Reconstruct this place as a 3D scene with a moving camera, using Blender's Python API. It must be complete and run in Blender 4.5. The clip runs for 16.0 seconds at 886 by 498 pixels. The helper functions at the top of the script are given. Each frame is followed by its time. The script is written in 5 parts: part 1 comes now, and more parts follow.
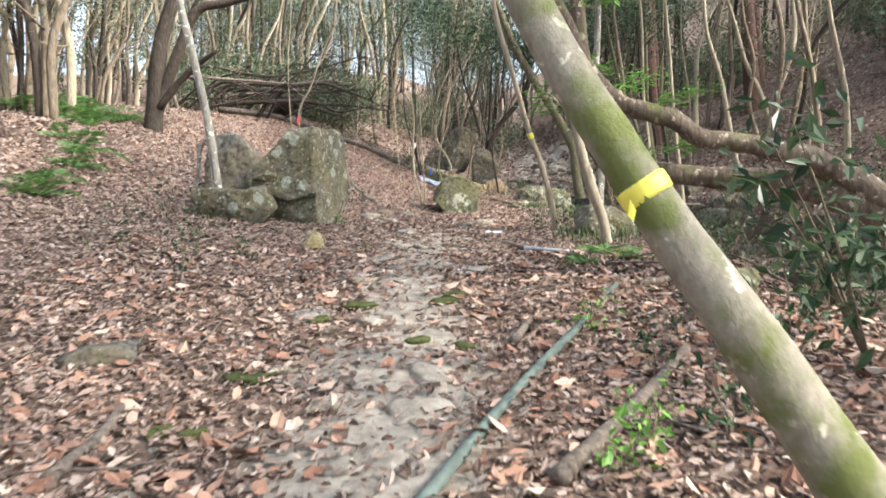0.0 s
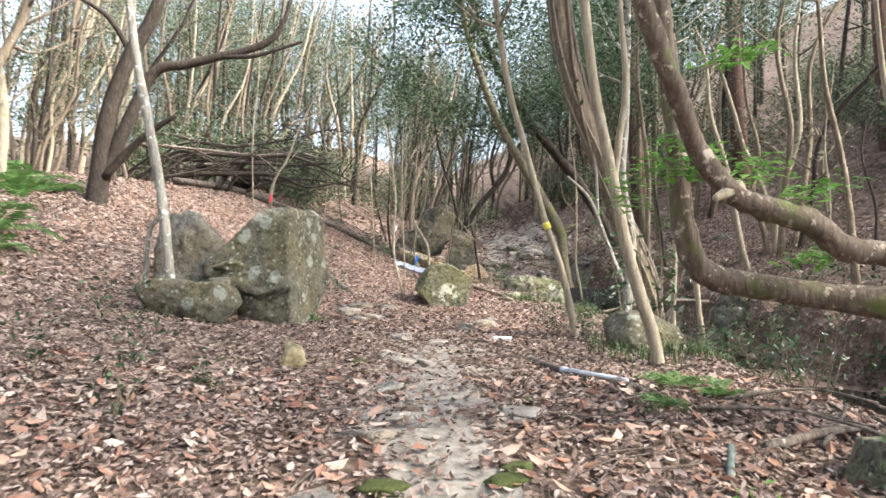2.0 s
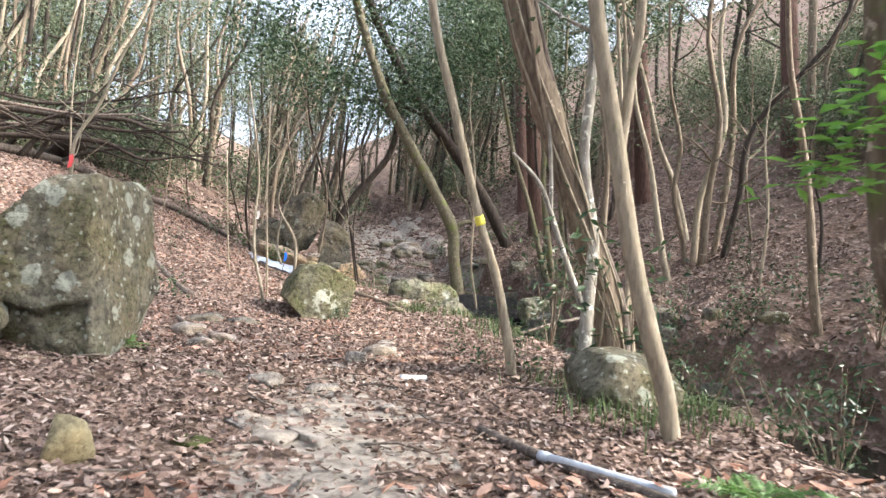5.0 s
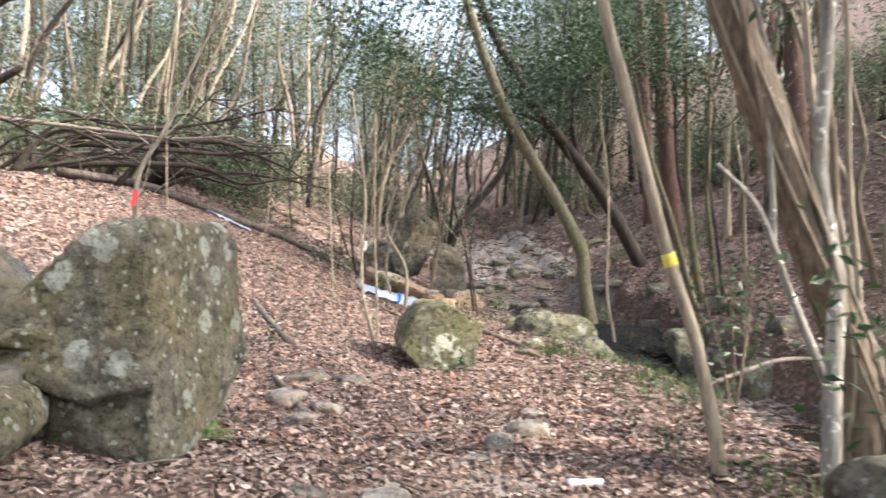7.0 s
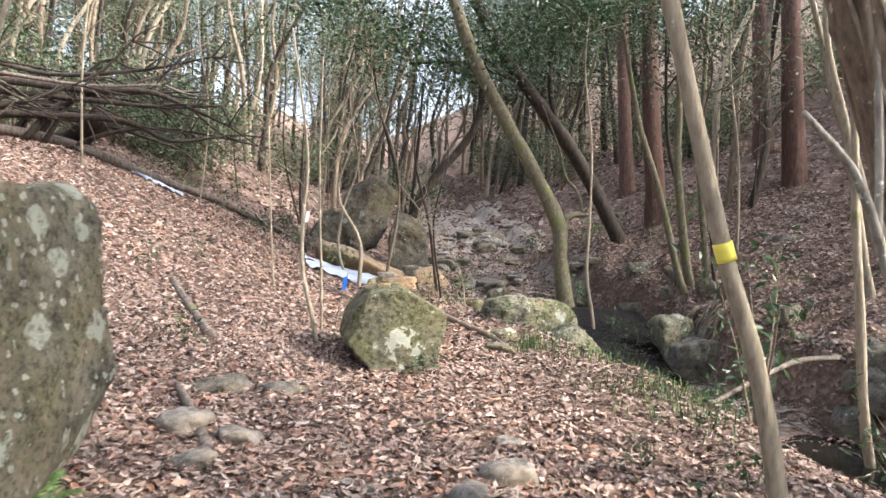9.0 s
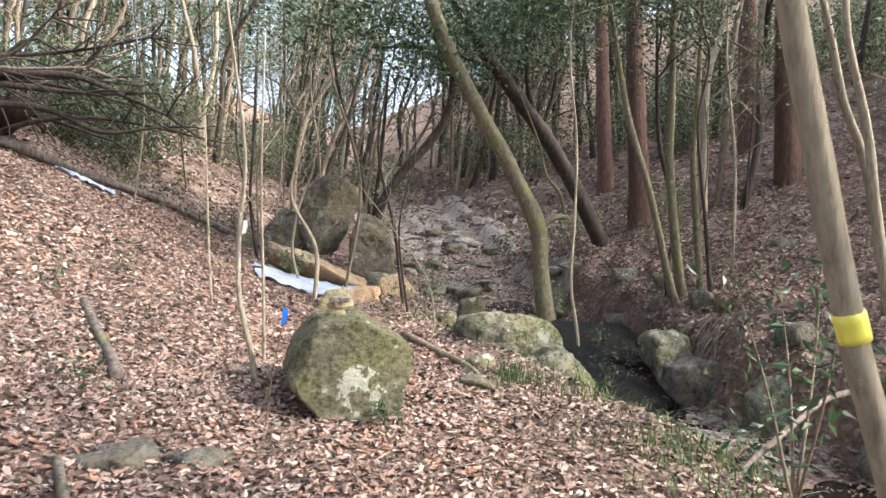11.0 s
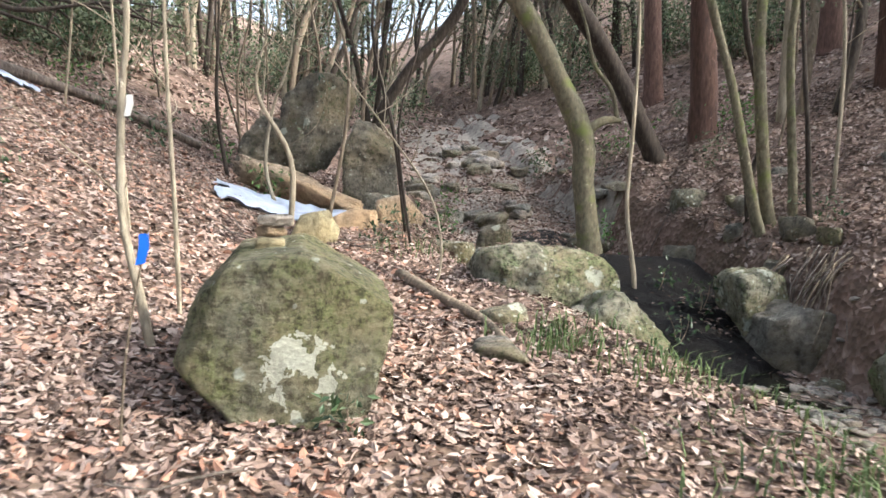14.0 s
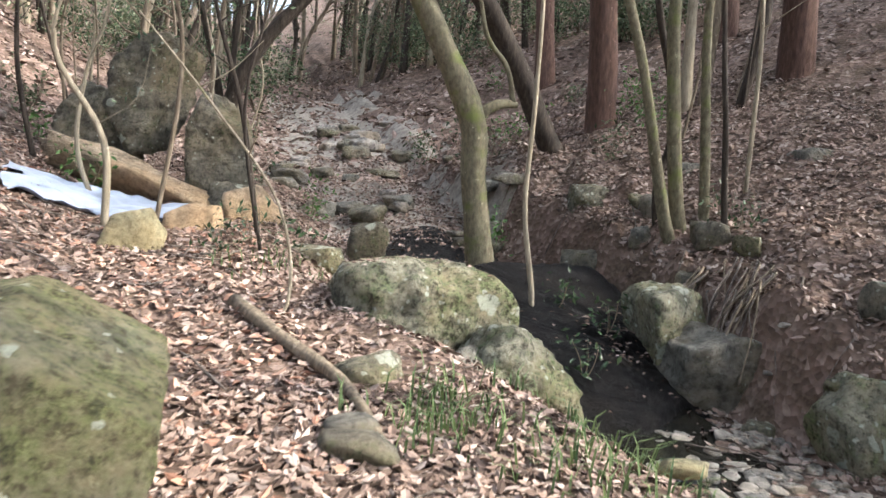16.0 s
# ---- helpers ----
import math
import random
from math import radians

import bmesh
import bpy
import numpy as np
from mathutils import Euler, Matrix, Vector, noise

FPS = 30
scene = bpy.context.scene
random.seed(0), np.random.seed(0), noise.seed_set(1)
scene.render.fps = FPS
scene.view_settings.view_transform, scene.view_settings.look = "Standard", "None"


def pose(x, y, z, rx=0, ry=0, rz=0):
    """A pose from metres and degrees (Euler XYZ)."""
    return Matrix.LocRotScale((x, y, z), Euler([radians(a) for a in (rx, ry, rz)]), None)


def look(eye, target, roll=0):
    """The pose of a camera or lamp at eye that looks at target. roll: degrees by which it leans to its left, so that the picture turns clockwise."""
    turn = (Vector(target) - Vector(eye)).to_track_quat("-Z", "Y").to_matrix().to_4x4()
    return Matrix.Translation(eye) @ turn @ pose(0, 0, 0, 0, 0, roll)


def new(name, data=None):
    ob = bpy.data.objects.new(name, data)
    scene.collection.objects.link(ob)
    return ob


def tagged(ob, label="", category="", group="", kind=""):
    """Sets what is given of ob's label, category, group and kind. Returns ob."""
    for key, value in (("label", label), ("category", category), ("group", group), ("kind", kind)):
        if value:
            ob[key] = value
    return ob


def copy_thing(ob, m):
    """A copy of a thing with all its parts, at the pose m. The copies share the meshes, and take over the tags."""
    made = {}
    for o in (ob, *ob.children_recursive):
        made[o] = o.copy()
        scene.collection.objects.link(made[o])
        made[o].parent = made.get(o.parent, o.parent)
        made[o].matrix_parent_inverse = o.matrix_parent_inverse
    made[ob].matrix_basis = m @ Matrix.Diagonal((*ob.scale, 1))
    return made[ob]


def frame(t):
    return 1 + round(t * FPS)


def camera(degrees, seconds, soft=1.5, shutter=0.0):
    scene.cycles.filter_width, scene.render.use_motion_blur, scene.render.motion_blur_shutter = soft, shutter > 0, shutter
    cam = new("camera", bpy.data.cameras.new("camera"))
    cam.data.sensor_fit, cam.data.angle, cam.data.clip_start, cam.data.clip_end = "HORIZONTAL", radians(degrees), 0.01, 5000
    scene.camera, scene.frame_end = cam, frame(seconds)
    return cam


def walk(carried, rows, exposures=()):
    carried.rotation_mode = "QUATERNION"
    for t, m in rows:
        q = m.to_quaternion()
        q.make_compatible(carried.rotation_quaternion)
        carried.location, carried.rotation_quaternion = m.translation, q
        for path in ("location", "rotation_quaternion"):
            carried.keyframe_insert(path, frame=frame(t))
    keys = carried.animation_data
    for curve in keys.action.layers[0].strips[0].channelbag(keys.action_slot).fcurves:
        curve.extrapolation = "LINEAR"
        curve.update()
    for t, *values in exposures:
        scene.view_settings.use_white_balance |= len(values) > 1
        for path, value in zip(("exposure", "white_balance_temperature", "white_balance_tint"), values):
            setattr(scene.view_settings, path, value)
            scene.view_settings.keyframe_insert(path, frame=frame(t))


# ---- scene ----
cam = camera(60.8, 16.0, shutter=0.5)
METRES, EYE, TILT, LEAN, TURN = 14.0, 1.4, -5.0, 2.0, 0.0
ROWS = [
    (0.0, 0.0, 0.0, 0.0, -0.0, 0.0, -0.0),
    (0.5, -0.0057, 0.0374, 0.0012, -1.25, 2.42, -0.4),
    (1.0, -0.0202, 0.0731, 0.0119, -1.98, 3.92, -0.53),
    (1.5, -0.0361, 0.1038, 0.0258, -1.79, 5.0, -0.73),
    (2.0, -0.0443, 0.1306, 0.0295, -3.8, 5.67, -1.11),
    (2.5, -0.0604, 0.1617, 0.0303, -6.27, 5.87, -1.54),
    (3.0, -0.0661, 0.1948, 0.0344, -9.51, 5.82, -1.85),
    (3.5, -0.0619, 0.2372, 0.0413, -12.33, 5.63, -2.09),
    (6.0, -0.0491, 0.4062, 0.0644, -14.97, 5.57, -2.28),
    (6.5, -0.0484, 0.4433, 0.0823, -12.26, 5.83, -2.05),
    (7.0, -0.0537, 0.4688, 0.0858, -6.94, 5.98, -1.5),
    (7.5, -0.0469, 0.4907, 0.0944, -3.59, 5.57, -1.3),
    (8.0, -0.0384, 0.5177, 0.0956, -6.13, 4.62, -1.76),
    (8.5, -0.0375, 0.5514, 0.098, -8.36, 3.99, -2.12),
    (11.0, -0.0202, 0.6739, 0.1251, -12.23, 3.03, -2.16),
    (11.5, -0.0133, 0.6956, 0.1208, -9.87, 2.58, -2.05),
    (12.0, -0.0083, 0.721, 0.1192, -9.26, 1.64, -2.15),
    (12.5, 0.0016, 0.7484, 0.1205, -8.41, 0.37, -1.97),
    (13.0, 0.0057, 0.7807, 0.1181, -5.83, -0.7, -1.94),
    (13.5, 0.0117, 0.8145, 0.1253, -7.79, -1.32, -2.19),
    (14.0, 0.0254, 0.8473, 0.1194, -10.41, -2.2, -2.3),
    (14.5, 0.027, 0.8835, 0.1266, -9.71, -4.01, -2.32),
    (15.0, 0.0345, 0.9016, 0.132, -13.85, -4.86, -2.86),
    (15.5, 0.0457, 0.9241, 0.1323, -19.23, -3.97, -3.31),
    (16.0, 0.058, 0.947, 0.1356, -19.15, -3.48, -3.31),
]
walk(cam, [(t, pose(0, 0, EYE, TILT, LEAN, TURN) @ pose(METRES * x, METRES * y, METRES * z, 90 + pitch, roll, yaw)) for t, x, y, z, yaw, pitch, roll in ROWS],
     exposures=[(0.0, 2.3, 5950, 4), (3.5, 2.55, 5950, 6), (8.0, 2.5, 5950, 9), (12.0, 2.45, 5900, 6), (16.0, 2.55, 5850, 5)])

# ---- light: a low sun on the right, soft sky through the canopy ----
SUN_EL, SUN_AZ = 36.0, 112.0  # degrees; azimuth clockwise from +y
world = bpy.data.worlds.new("sky")
scene.world = world
world.use_nodes = True
_n = world.node_tree.nodes
_sky = _n.new("ShaderNodeTexSky")
_sky.sky_type = "NISHITA"
_sky.sun_disc = False
_sky.sun_elevation, _sky.sun_rotation = radians(SUN_EL), radians(SUN_AZ)
_sky.dust_density, _sky.air_density, _sky.ozone_density = 6.0, 0.7, 0.6
_n["Background"].inputs[1].default_value = 0.15
_haze = _n.new("ShaderNodeHueSaturation")  # a milky winter sky
_haze.inputs["Saturation"].default_value = 0.45
world.node_tree.links.new(_sky.outputs[0], _haze.inputs["Color"])
world.node_tree.links.new(_haze.outputs[0], _n["Background"].inputs[0])
sun = new("sun", bpy.data.lights.new("sun", "SUN"))
sun.data.energy, sun.data.angle, sun.data.color = 1.55, radians(1.0), (1.0, 0.86, 0.68)
sun.matrix_world = look((0, 0, 0), (-math.sin(radians(SUN_AZ)) * math.cos(radians(SUN_EL)), -math.cos(radians(SUN_AZ)) * math.cos(radians(SUN_EL)), -math.sin(radians(SUN_EL))))

# ---- materials ----
def material(name, rough=0.8, spec=0.3):
    m = bpy.data.materials.new(name)
    m.use_nodes = True
    t = m.node_tree
    b = t.nodes["Principled BSDF"]
    b.inputs["Roughness"].default_value = rough
    b.inputs["Specular IOR Level"].default_value = spec
    return m, t, b


def nd(t, kind, **values):
    n = t.nodes.new("ShaderNode" + kind)
    for key, v in values.items():
        n.inputs[key.replace("_", " ")].default_value = v
    return n


def ramp(t, fac, stops):
    r = t.nodes.new("ShaderNodeValToRGB")
    e = r.color_ramp.elements
    while len(e) < len(stops):
        e.new(0.5)
    for el, (p, c) in zip(e, stops):
        el.position, el.color = p, (*c, 1)
    t.links.new(fac, r.inputs[0])
    return r.outputs[0]


def mixed(t, fac, a, b, mode="MIX"):
    m = t.nodes.new("ShaderNodeMix")
    m.data_type, m.blend_type = "RGBA", mode
    for sock, v in ((m.inputs["Factor"], fac), (m.inputs[6], a), (m.inputs[7], b)):
        if isinstance(v, (int, float)):
            sock.default_value = v
        elif isinstance(v, tuple):
            sock.default_value = (*v, 1)
        else:
            t.links.new(v, sock)
    return m.outputs[2]


def coords(t, stretch=(1, 1, 1)):
    c = t.nodes.new("ShaderNodeTexCoord")
    m = t.nodes.new("ShaderNodeMapping")
    m.inputs["Scale"].default_value = stretch
    t.links.new(c.outputs["Object"], m.inputs[0])
    return m.outputs[0]


def tex(t, vec, scale, detail=4.0, rough=0.6):
    n = nd(t, "TexNoise", Scale=scale, Detail=detail, Roughness=rough)
    t.links.new(vec, n.inputs["Vector"])
    return n.outputs["Fac"]


def bump(t, b, height, strength, dist):
    n = nd(t, "Bump", Strength=strength, Distance=dist)
    t.links.new(height, n.inputs["Height"])
    t.links.new(n.outputs[0], b.inputs["Normal"])


def earth_material():
    m, t, b = material("forest_soil", 0.95, 0.15)
    v = coords(t)
    vo = nd(t, "TexVoronoi", Scale=17.0)
    t.links.new(v, vo.inputs["Vector"])
    leafy = ramp(t, vo.outputs["Color"], [(0.0, (0.09, 0.062, 0.048)), (0.35, (0.16, 0.108, 0.085)), (0.7, (0.25, 0.175, 0.145)), (1.0, (0.38, 0.30, 0.255))])
    soil = ramp(t, tex(t, v, 30, 6), [(0.3, (0.055, 0.038, 0.028)), (0.7, (0.16, 0.115, 0.085))])
    c = mixed(t, ramp(t, tex(t, v, 3.2, 5), [(0.38, (0, 0, 0)), (0.6, (1, 1, 1))]), soil, leafy)
    stain = ramp(t, tex(t, v, 0.7, 3), [(0.35, (0.75, 0.72, 0.70)), (0.65, (1, 1, 1))])
    t.links.new(mixed(t, 1.0, c, stain, "MULTIPLY"), b.inputs["Base Color"])
    bump(t, b, vo.outputs["Distance"], 0.7, 0.03)
    return m


def bare_material():
    m, t, b = material("trodden_earth", 0.95, 0.15)
    v = coords(t)
    c = ramp(t, tex(t, v, 9, 8, 0.7), [(0.3, (0.13, 0.11, 0.095)), (0.5, (0.27, 0.235, 0.20)), (0.75, (0.44, 0.40, 0.35))])
    t.links.new(c, b.inputs["Base Color"])
    bump(t, b, tex(t, v, 45, 6), 0.6, 0.02)
    return m


def rock_material(name, moss, lichen, base=(0.20, 0.18, 0.14), rough=0.85, green=(0.15, 0.155, 0.065), pits=0.5):
    m, t, b = material(name, rough, 0.25)
    v = coords(t)
    stone = ramp(t, tex(t, v, 6, 10, 0.75), [(0.36, tuple(c * 0.38 for c in base)), (0.5, base), (0.66, tuple(min(1, c * 1.6) for c in base))])
    stone = mixed(t, ramp(t, tex(t, v, 1.7, 4), [(0.42, (0, 0, 0)), (0.62, (0.7, 0.7, 0.7))]), stone, tuple(c * k for c, k in zip(base, (1.25, 1.08, 0.85))))
    mossy = ramp(t, tex(t, v, 38, 6, 0.7), [(0.36, tuple(c * 0.35 for c in green)), (0.5, green), (0.64, tuple(c * 1.6 for c in green))])
    lo = 0.66 - 0.36 * moss
    edge = mixed(t, 0.35, tex(t, v, 2.1, 7, 0.68), tex(t, v, 17, 5, 0.7))
    c = mixed(t, ramp(t, edge, [(lo, (0, 0, 0)), (lo + 0.16, (0.85, 0.85, 0.85))]), stone, mossy)
    # pale crusts of lichen: a few round blots and many specks
    for scale, warp_by, near in ((4.6, 0.10, 0.42), (14.0, 0.04, 0.30)):
        vo = nd(t, "TexVoronoi", Scale=scale)
        warp = nd(t, "TexNoise", Scale=scale * 2.6, Detail=4.0)
        t.links.new(v, warp.inputs["Vector"])
        t.links.new(mixed(t, warp_by, v, warp.outputs["Color"]), vo.inputs["Vector"])
        spots = ramp(t, vo.outputs["Distance"], [(near * (0.3 + 0.5 * lichen), (1, 1, 1)), (near * (0.3 + 0.5 * lichen) + 0.05, (0, 0, 0))])
        pick = nd(t, "TexWhiteNoise")
        t.links.new(vo.outputs["Position"], pick.inputs["Vector"])
        keep = ramp(t, pick.outputs["Value"], [(0.75 * lichen, (0.9, 0.9, 0.9)), (0.75 * lichen + 0.01, (0, 0, 0))])
        c = mixed(t, mixed(t, 1.0, spots, keep, "MULTIPLY"), c, (0.43, 0.44, 0.36))
    # weathered pits and dark stains
    c = mixed(t, pits, c, ramp(t, tex(t, v, 19, 9, 0.75), [(0.40, (0.2, 0.19, 0.17)), (0.50, (1, 1, 1))]), "MULTIPLY")
    t.links.new(c, b.inputs["Base Color"])
    bump(t, b, tex(t, v, 13, 12, 0.75), 1.0, 0.08)
    return m


def bark_material(name, dark, mid, light, moss=0.0, spots=0.3, rough=0.85, along=0.22, depth=0.8):
    m, t, b = material(name, rough, 0.25)
    v = coords(t, (1, 1, along))
    v2 = coords(t)
    c = ramp(t, tex(t, v, 26, 7, 0.65), [(0.3, dark), (0.52, mid), (0.78, light)])
    pale = ramp(t, tex(t, v2, 13, 4, 0.6), [(0.70 - 0.2 * spots, (0, 0, 0)), (0.76 - 0.2 * spots, (1, 1, 1))])
    c = mixed(t, pale, c, tuple(min(0.7, k * 1.5 + 0.04) for k in light))
    lo = 0.72 - 0.4 * moss
    c = mixed(t, ramp(t, tex(t, v2, 3.1, 5), [(lo, (0, 0, 0)), (lo + 0.14, (1, 1, 1))]), c, (0.13, 0.145, 0.045))
    t.links.new(c, b.inputs["Base Color"])
    bump(t, b, tex(t, v, 34, 8, 0.7), depth, 0.02)
    return m


def leaf_material(name, stops, rough=0.5, through_light=0.3):
    m, t, b = material(name, rough, 0.4 if through_light else 0.12)
    g = t.nodes.new("ShaderNodeNewGeometry")
    c = ramp(t, g.outputs["Random Per Island"], stops)
    v = coords(t)
    c = mixed(t, 1.0, c, ramp(t, tex(t, v, 60, 3), [(0.3, (0.72, 0.72, 0.72)), (0.7, (1, 1, 1))]), "MULTIPLY")
    t.links.new(c, b.inputs["Base Color"])
    if through_light:
        tr = t.nodes.new("ShaderNodeBsdfTranslucent")
        t.links.new(c, tr.inputs[0])
        mx = t.nodes.new("ShaderNodeMixShader")
        mx.inputs[0].default_value = through_light
        t.links.new(b.outputs[0], mx.inputs[1])
        t.links.new(tr.outputs[0], mx.inputs[2])
        t.links.new(mx.outputs[0], t.nodes["Material Output"].inputs[0])
    return m


def plain_material(name, colour, rough=0.6, grain=0.25, scale=20, spec=0.4):
    m, t, b = material(name, rough, spec)
    v = coords(t)
    c = ramp(t, tex(t, v, scale, 6), [(0.3, tuple(k * (1 - grain) for k in colour)), (0.7, tuple(min(1, k * (1 + grain)) for k in colour))])
    t.links.new(c, b.inputs["Base Color"])
    bump(t, b, tex(t, v, scale * 3, 5), 0.2, 0.005)
    return m


SOIL, BARE = earth_material(), bare_material()
MOSSY = rock_material("mossy_boulder", 0.5, 0.9, (0.195, 0.178, 0.132), 0.85, (0.105, 0.113, 0.048), 0.65)
MOSSY2 = rock_material("lichened_boulder", 0.55, 0.75, (0.24, 0.225, 0.17), 0.88, (0.115, 0.145, 0.058), 0.75)
GREYROCK = rock_material("grey_stone", 0.3, 0.25, (0.19, 0.178, 0.155))
DARKROCK = rock_material("dark_stone", 0.45, 0.4, (0.185, 0.165, 0.13), 0.85, (0.10, 0.11, 0.05))
# base raised so the soil ridge looks sunlit; the stone blocks share it
CUTSTONE_SUNLIT_SOIL = rock_material("ochre_block_sunlit_soil", 0.05, 0.0, (0.46, 0.355, 0.25), pits=0.4)
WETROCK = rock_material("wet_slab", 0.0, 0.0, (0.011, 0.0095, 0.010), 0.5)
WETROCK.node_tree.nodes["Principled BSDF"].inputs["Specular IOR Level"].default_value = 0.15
BARK_PALE = bark_material("pale_smooth_bark", (0.17, 0.14, 0.10), (0.31, 0.26, 0.19), (0.42, 0.36, 0.27), 0.25, 0.15)
BARK_LEAN = bark_material("lichened_bark", (0.19, 0.165, 0.13), (0.26, 0.23, 0.18), (0.36, 0.315, 0.25), 0.68, 0.5, 0.85, 0.6, 0.6)
BARK_DARK = bark_material("dark_bark", (0.02, 0.015, 0.012), (0.05, 0.038, 0.03), (0.11, 0.088, 0.07), 0.1, 0.15)
BARK_OLIVE = bark_material("olive_bark", (0.075, 0.062, 0.042), (0.15, 0.13, 0.085), (0.25, 0.22, 0.145), 0.45, 0.2, 0.85, 0.5, 0.6)
BARK_BROWN = bark_material("brown_bark", (0.08, 0.06, 0.045), (0.18, 0.14, 0.10), (0.29, 0.235, 0.175), 0.15, 0.25)
BARK_MOSS = bark_material("mossy_bark", (0.06, 0.045, 0.033), (0.14, 0.105, 0.078), (0.28, 0.23, 0.18), 0.42, 0.55)
BARK_RED = bark_material("cedar_bark", (0.05, 0.03, 0.024), (0.11, 0.062, 0.048), (0.19, 0.12, 0.095), 0.0, 0.1)
BARK_WHITE = bark_material("whitish_bark", (0.15, 0.13, 0.11), (0.29, 0.265, 0.225), (0.46, 0.43, 0.38), 0.25, 0.6)
DEADWOOD = bark_material("dead_wood", (0.06, 0.048, 0.04), (0.15, 0.12, 0.10), (0.27, 0.225, 0.185), 0.2, 0.2)
LITTER = leaf_material("fallen_leaves", [(0.0, (0.07, 0.05, 0.04)), (0.25, (0.15, 0.102, 0.08)), (0.55, (0.265, 0.185, 0.15)), (0.82, (0.355, 0.262, 0.22)), (1.0, (0.46, 0.375, 0.325))], 0.75, 0.0)
EVERGREEN = leaf_material("evergreen_leaves", [(0.0, (0.016, 0.034, 0.014)), (0.5, (0.045, 0.085, 0.034)), (1.0, (0.13, 0.18, 0.09))], 0.38)
GREYGREEN = leaf_material("greyish_leaves", [(0.0, (0.03, 0.045, 0.02)), (0.5, (0.095, 0.12, 0.06)), (1.0, (0.25, 0.28, 0.17))], 0.45, 0.4)
FRESH = leaf_material("fresh_leaves", [(0.0, (0.13, 0.30, 0.05)), (1.0, (0.26, 0.48, 0.10))], 0.45, 0.45)
FERN = leaf_material("fern_leaves", [(0.0, (0.08, 0.17, 0.04)), (1.0, (0.18, 0.30, 0.09))], 0.5, 0.35)
GRASS = leaf_material("grass_blades", [(0.0, (0.06, 0.10, 0.035)), (1.0, (0.17, 0.22, 0.09))], 0.5, 0.3)

# ---- shapes ----
def lattice(ix, iy, seed):
    h = (ix * 374761393 + iy * 668265263 + seed * 974711) & 0x7FFFFFFF
    h = ((h ^ (h >> 13)) * 1274126177) & 0x7FFFFFFF
    return ((h ^ (h >> 16)) & 0xFFFF) / 65535.0


def vnoise(x, y, seed=0):
    x, y = np.asarray(x, float), np.asarray(y, float)
    ix, iy = np.floor(x).astype(np.int64), np.floor(y).astype(np.int64)
    fx, fy = x - ix, y - iy
    fx, fy = fx * fx * (3 - 2 * fx), fy * fy * (3 - 2 * fy)
    a, b = lattice(ix, iy, seed), lattice(ix + 1, iy, seed)
    c, d = lattice(ix, iy + 1, seed), lattice(ix + 1, iy + 1, seed)
    return (a * (1 - fx) + b * fx) * (1 - fy) + (c * (1 - fx) + d * fx) * fy - 0.5


def smoothstep(a, b, v):
    u = np.clip((v - a) / (b - a), 0, 1)
    return u * u * (3 - 2 * u)


def soft(v, k):
    """A ramp that starts gently at zero."""
    return 0.5 * (v + np.sqrt(v * v + k * k))


def curve(y, ys, vs):
    """A softened broken line."""
    return (np.interp(y - 0.7, ys, vs) + 2 * np.interp(y, ys, vs) + np.interp(y + 0.7, ys, vs)) / 4


def path_height(y):
    return curve(y, [-20, -6, 0, 4, 7, 9, 12, 14, 16, 18, 20, 23, 27, 34, 90], [-2.0, -0.6, -0.06, 0.26, 0.55, 0.62, 0.65, 0.70, 0.78, 0.93, 1.02, 1.2, 1.6, 2.6, 12])


def creek_x(y):
    return curve(y, [-20, 5, 12, 15, 17, 19, 20.5, 22, 25, 30, 40, 90], [7, 5.6, 5.2, 4.7, 4.05, 4.15, 4.1, 3.8, 3.6, 3.9, 4.5, 6])


def creek_height(y):
    return curve(y, [-20, 5, 12, 16, 19, 20.2, 22, 25, 28, 34, 90], [-2.2, -0.45, -0.2, -0.02, 0.06, 0.3, 0.68, 1.15, 1.55, 2.4, 11.5])


def bank_edge(y):
    return curve(y, [-20, 4, 8, 12, 15.5, 17, 18.5, 20, 22, 90], [3.4, 2.7, 2.3, 2.5, 2.7, 2.4, 1.5, 1.4, 1.5, 2.4])


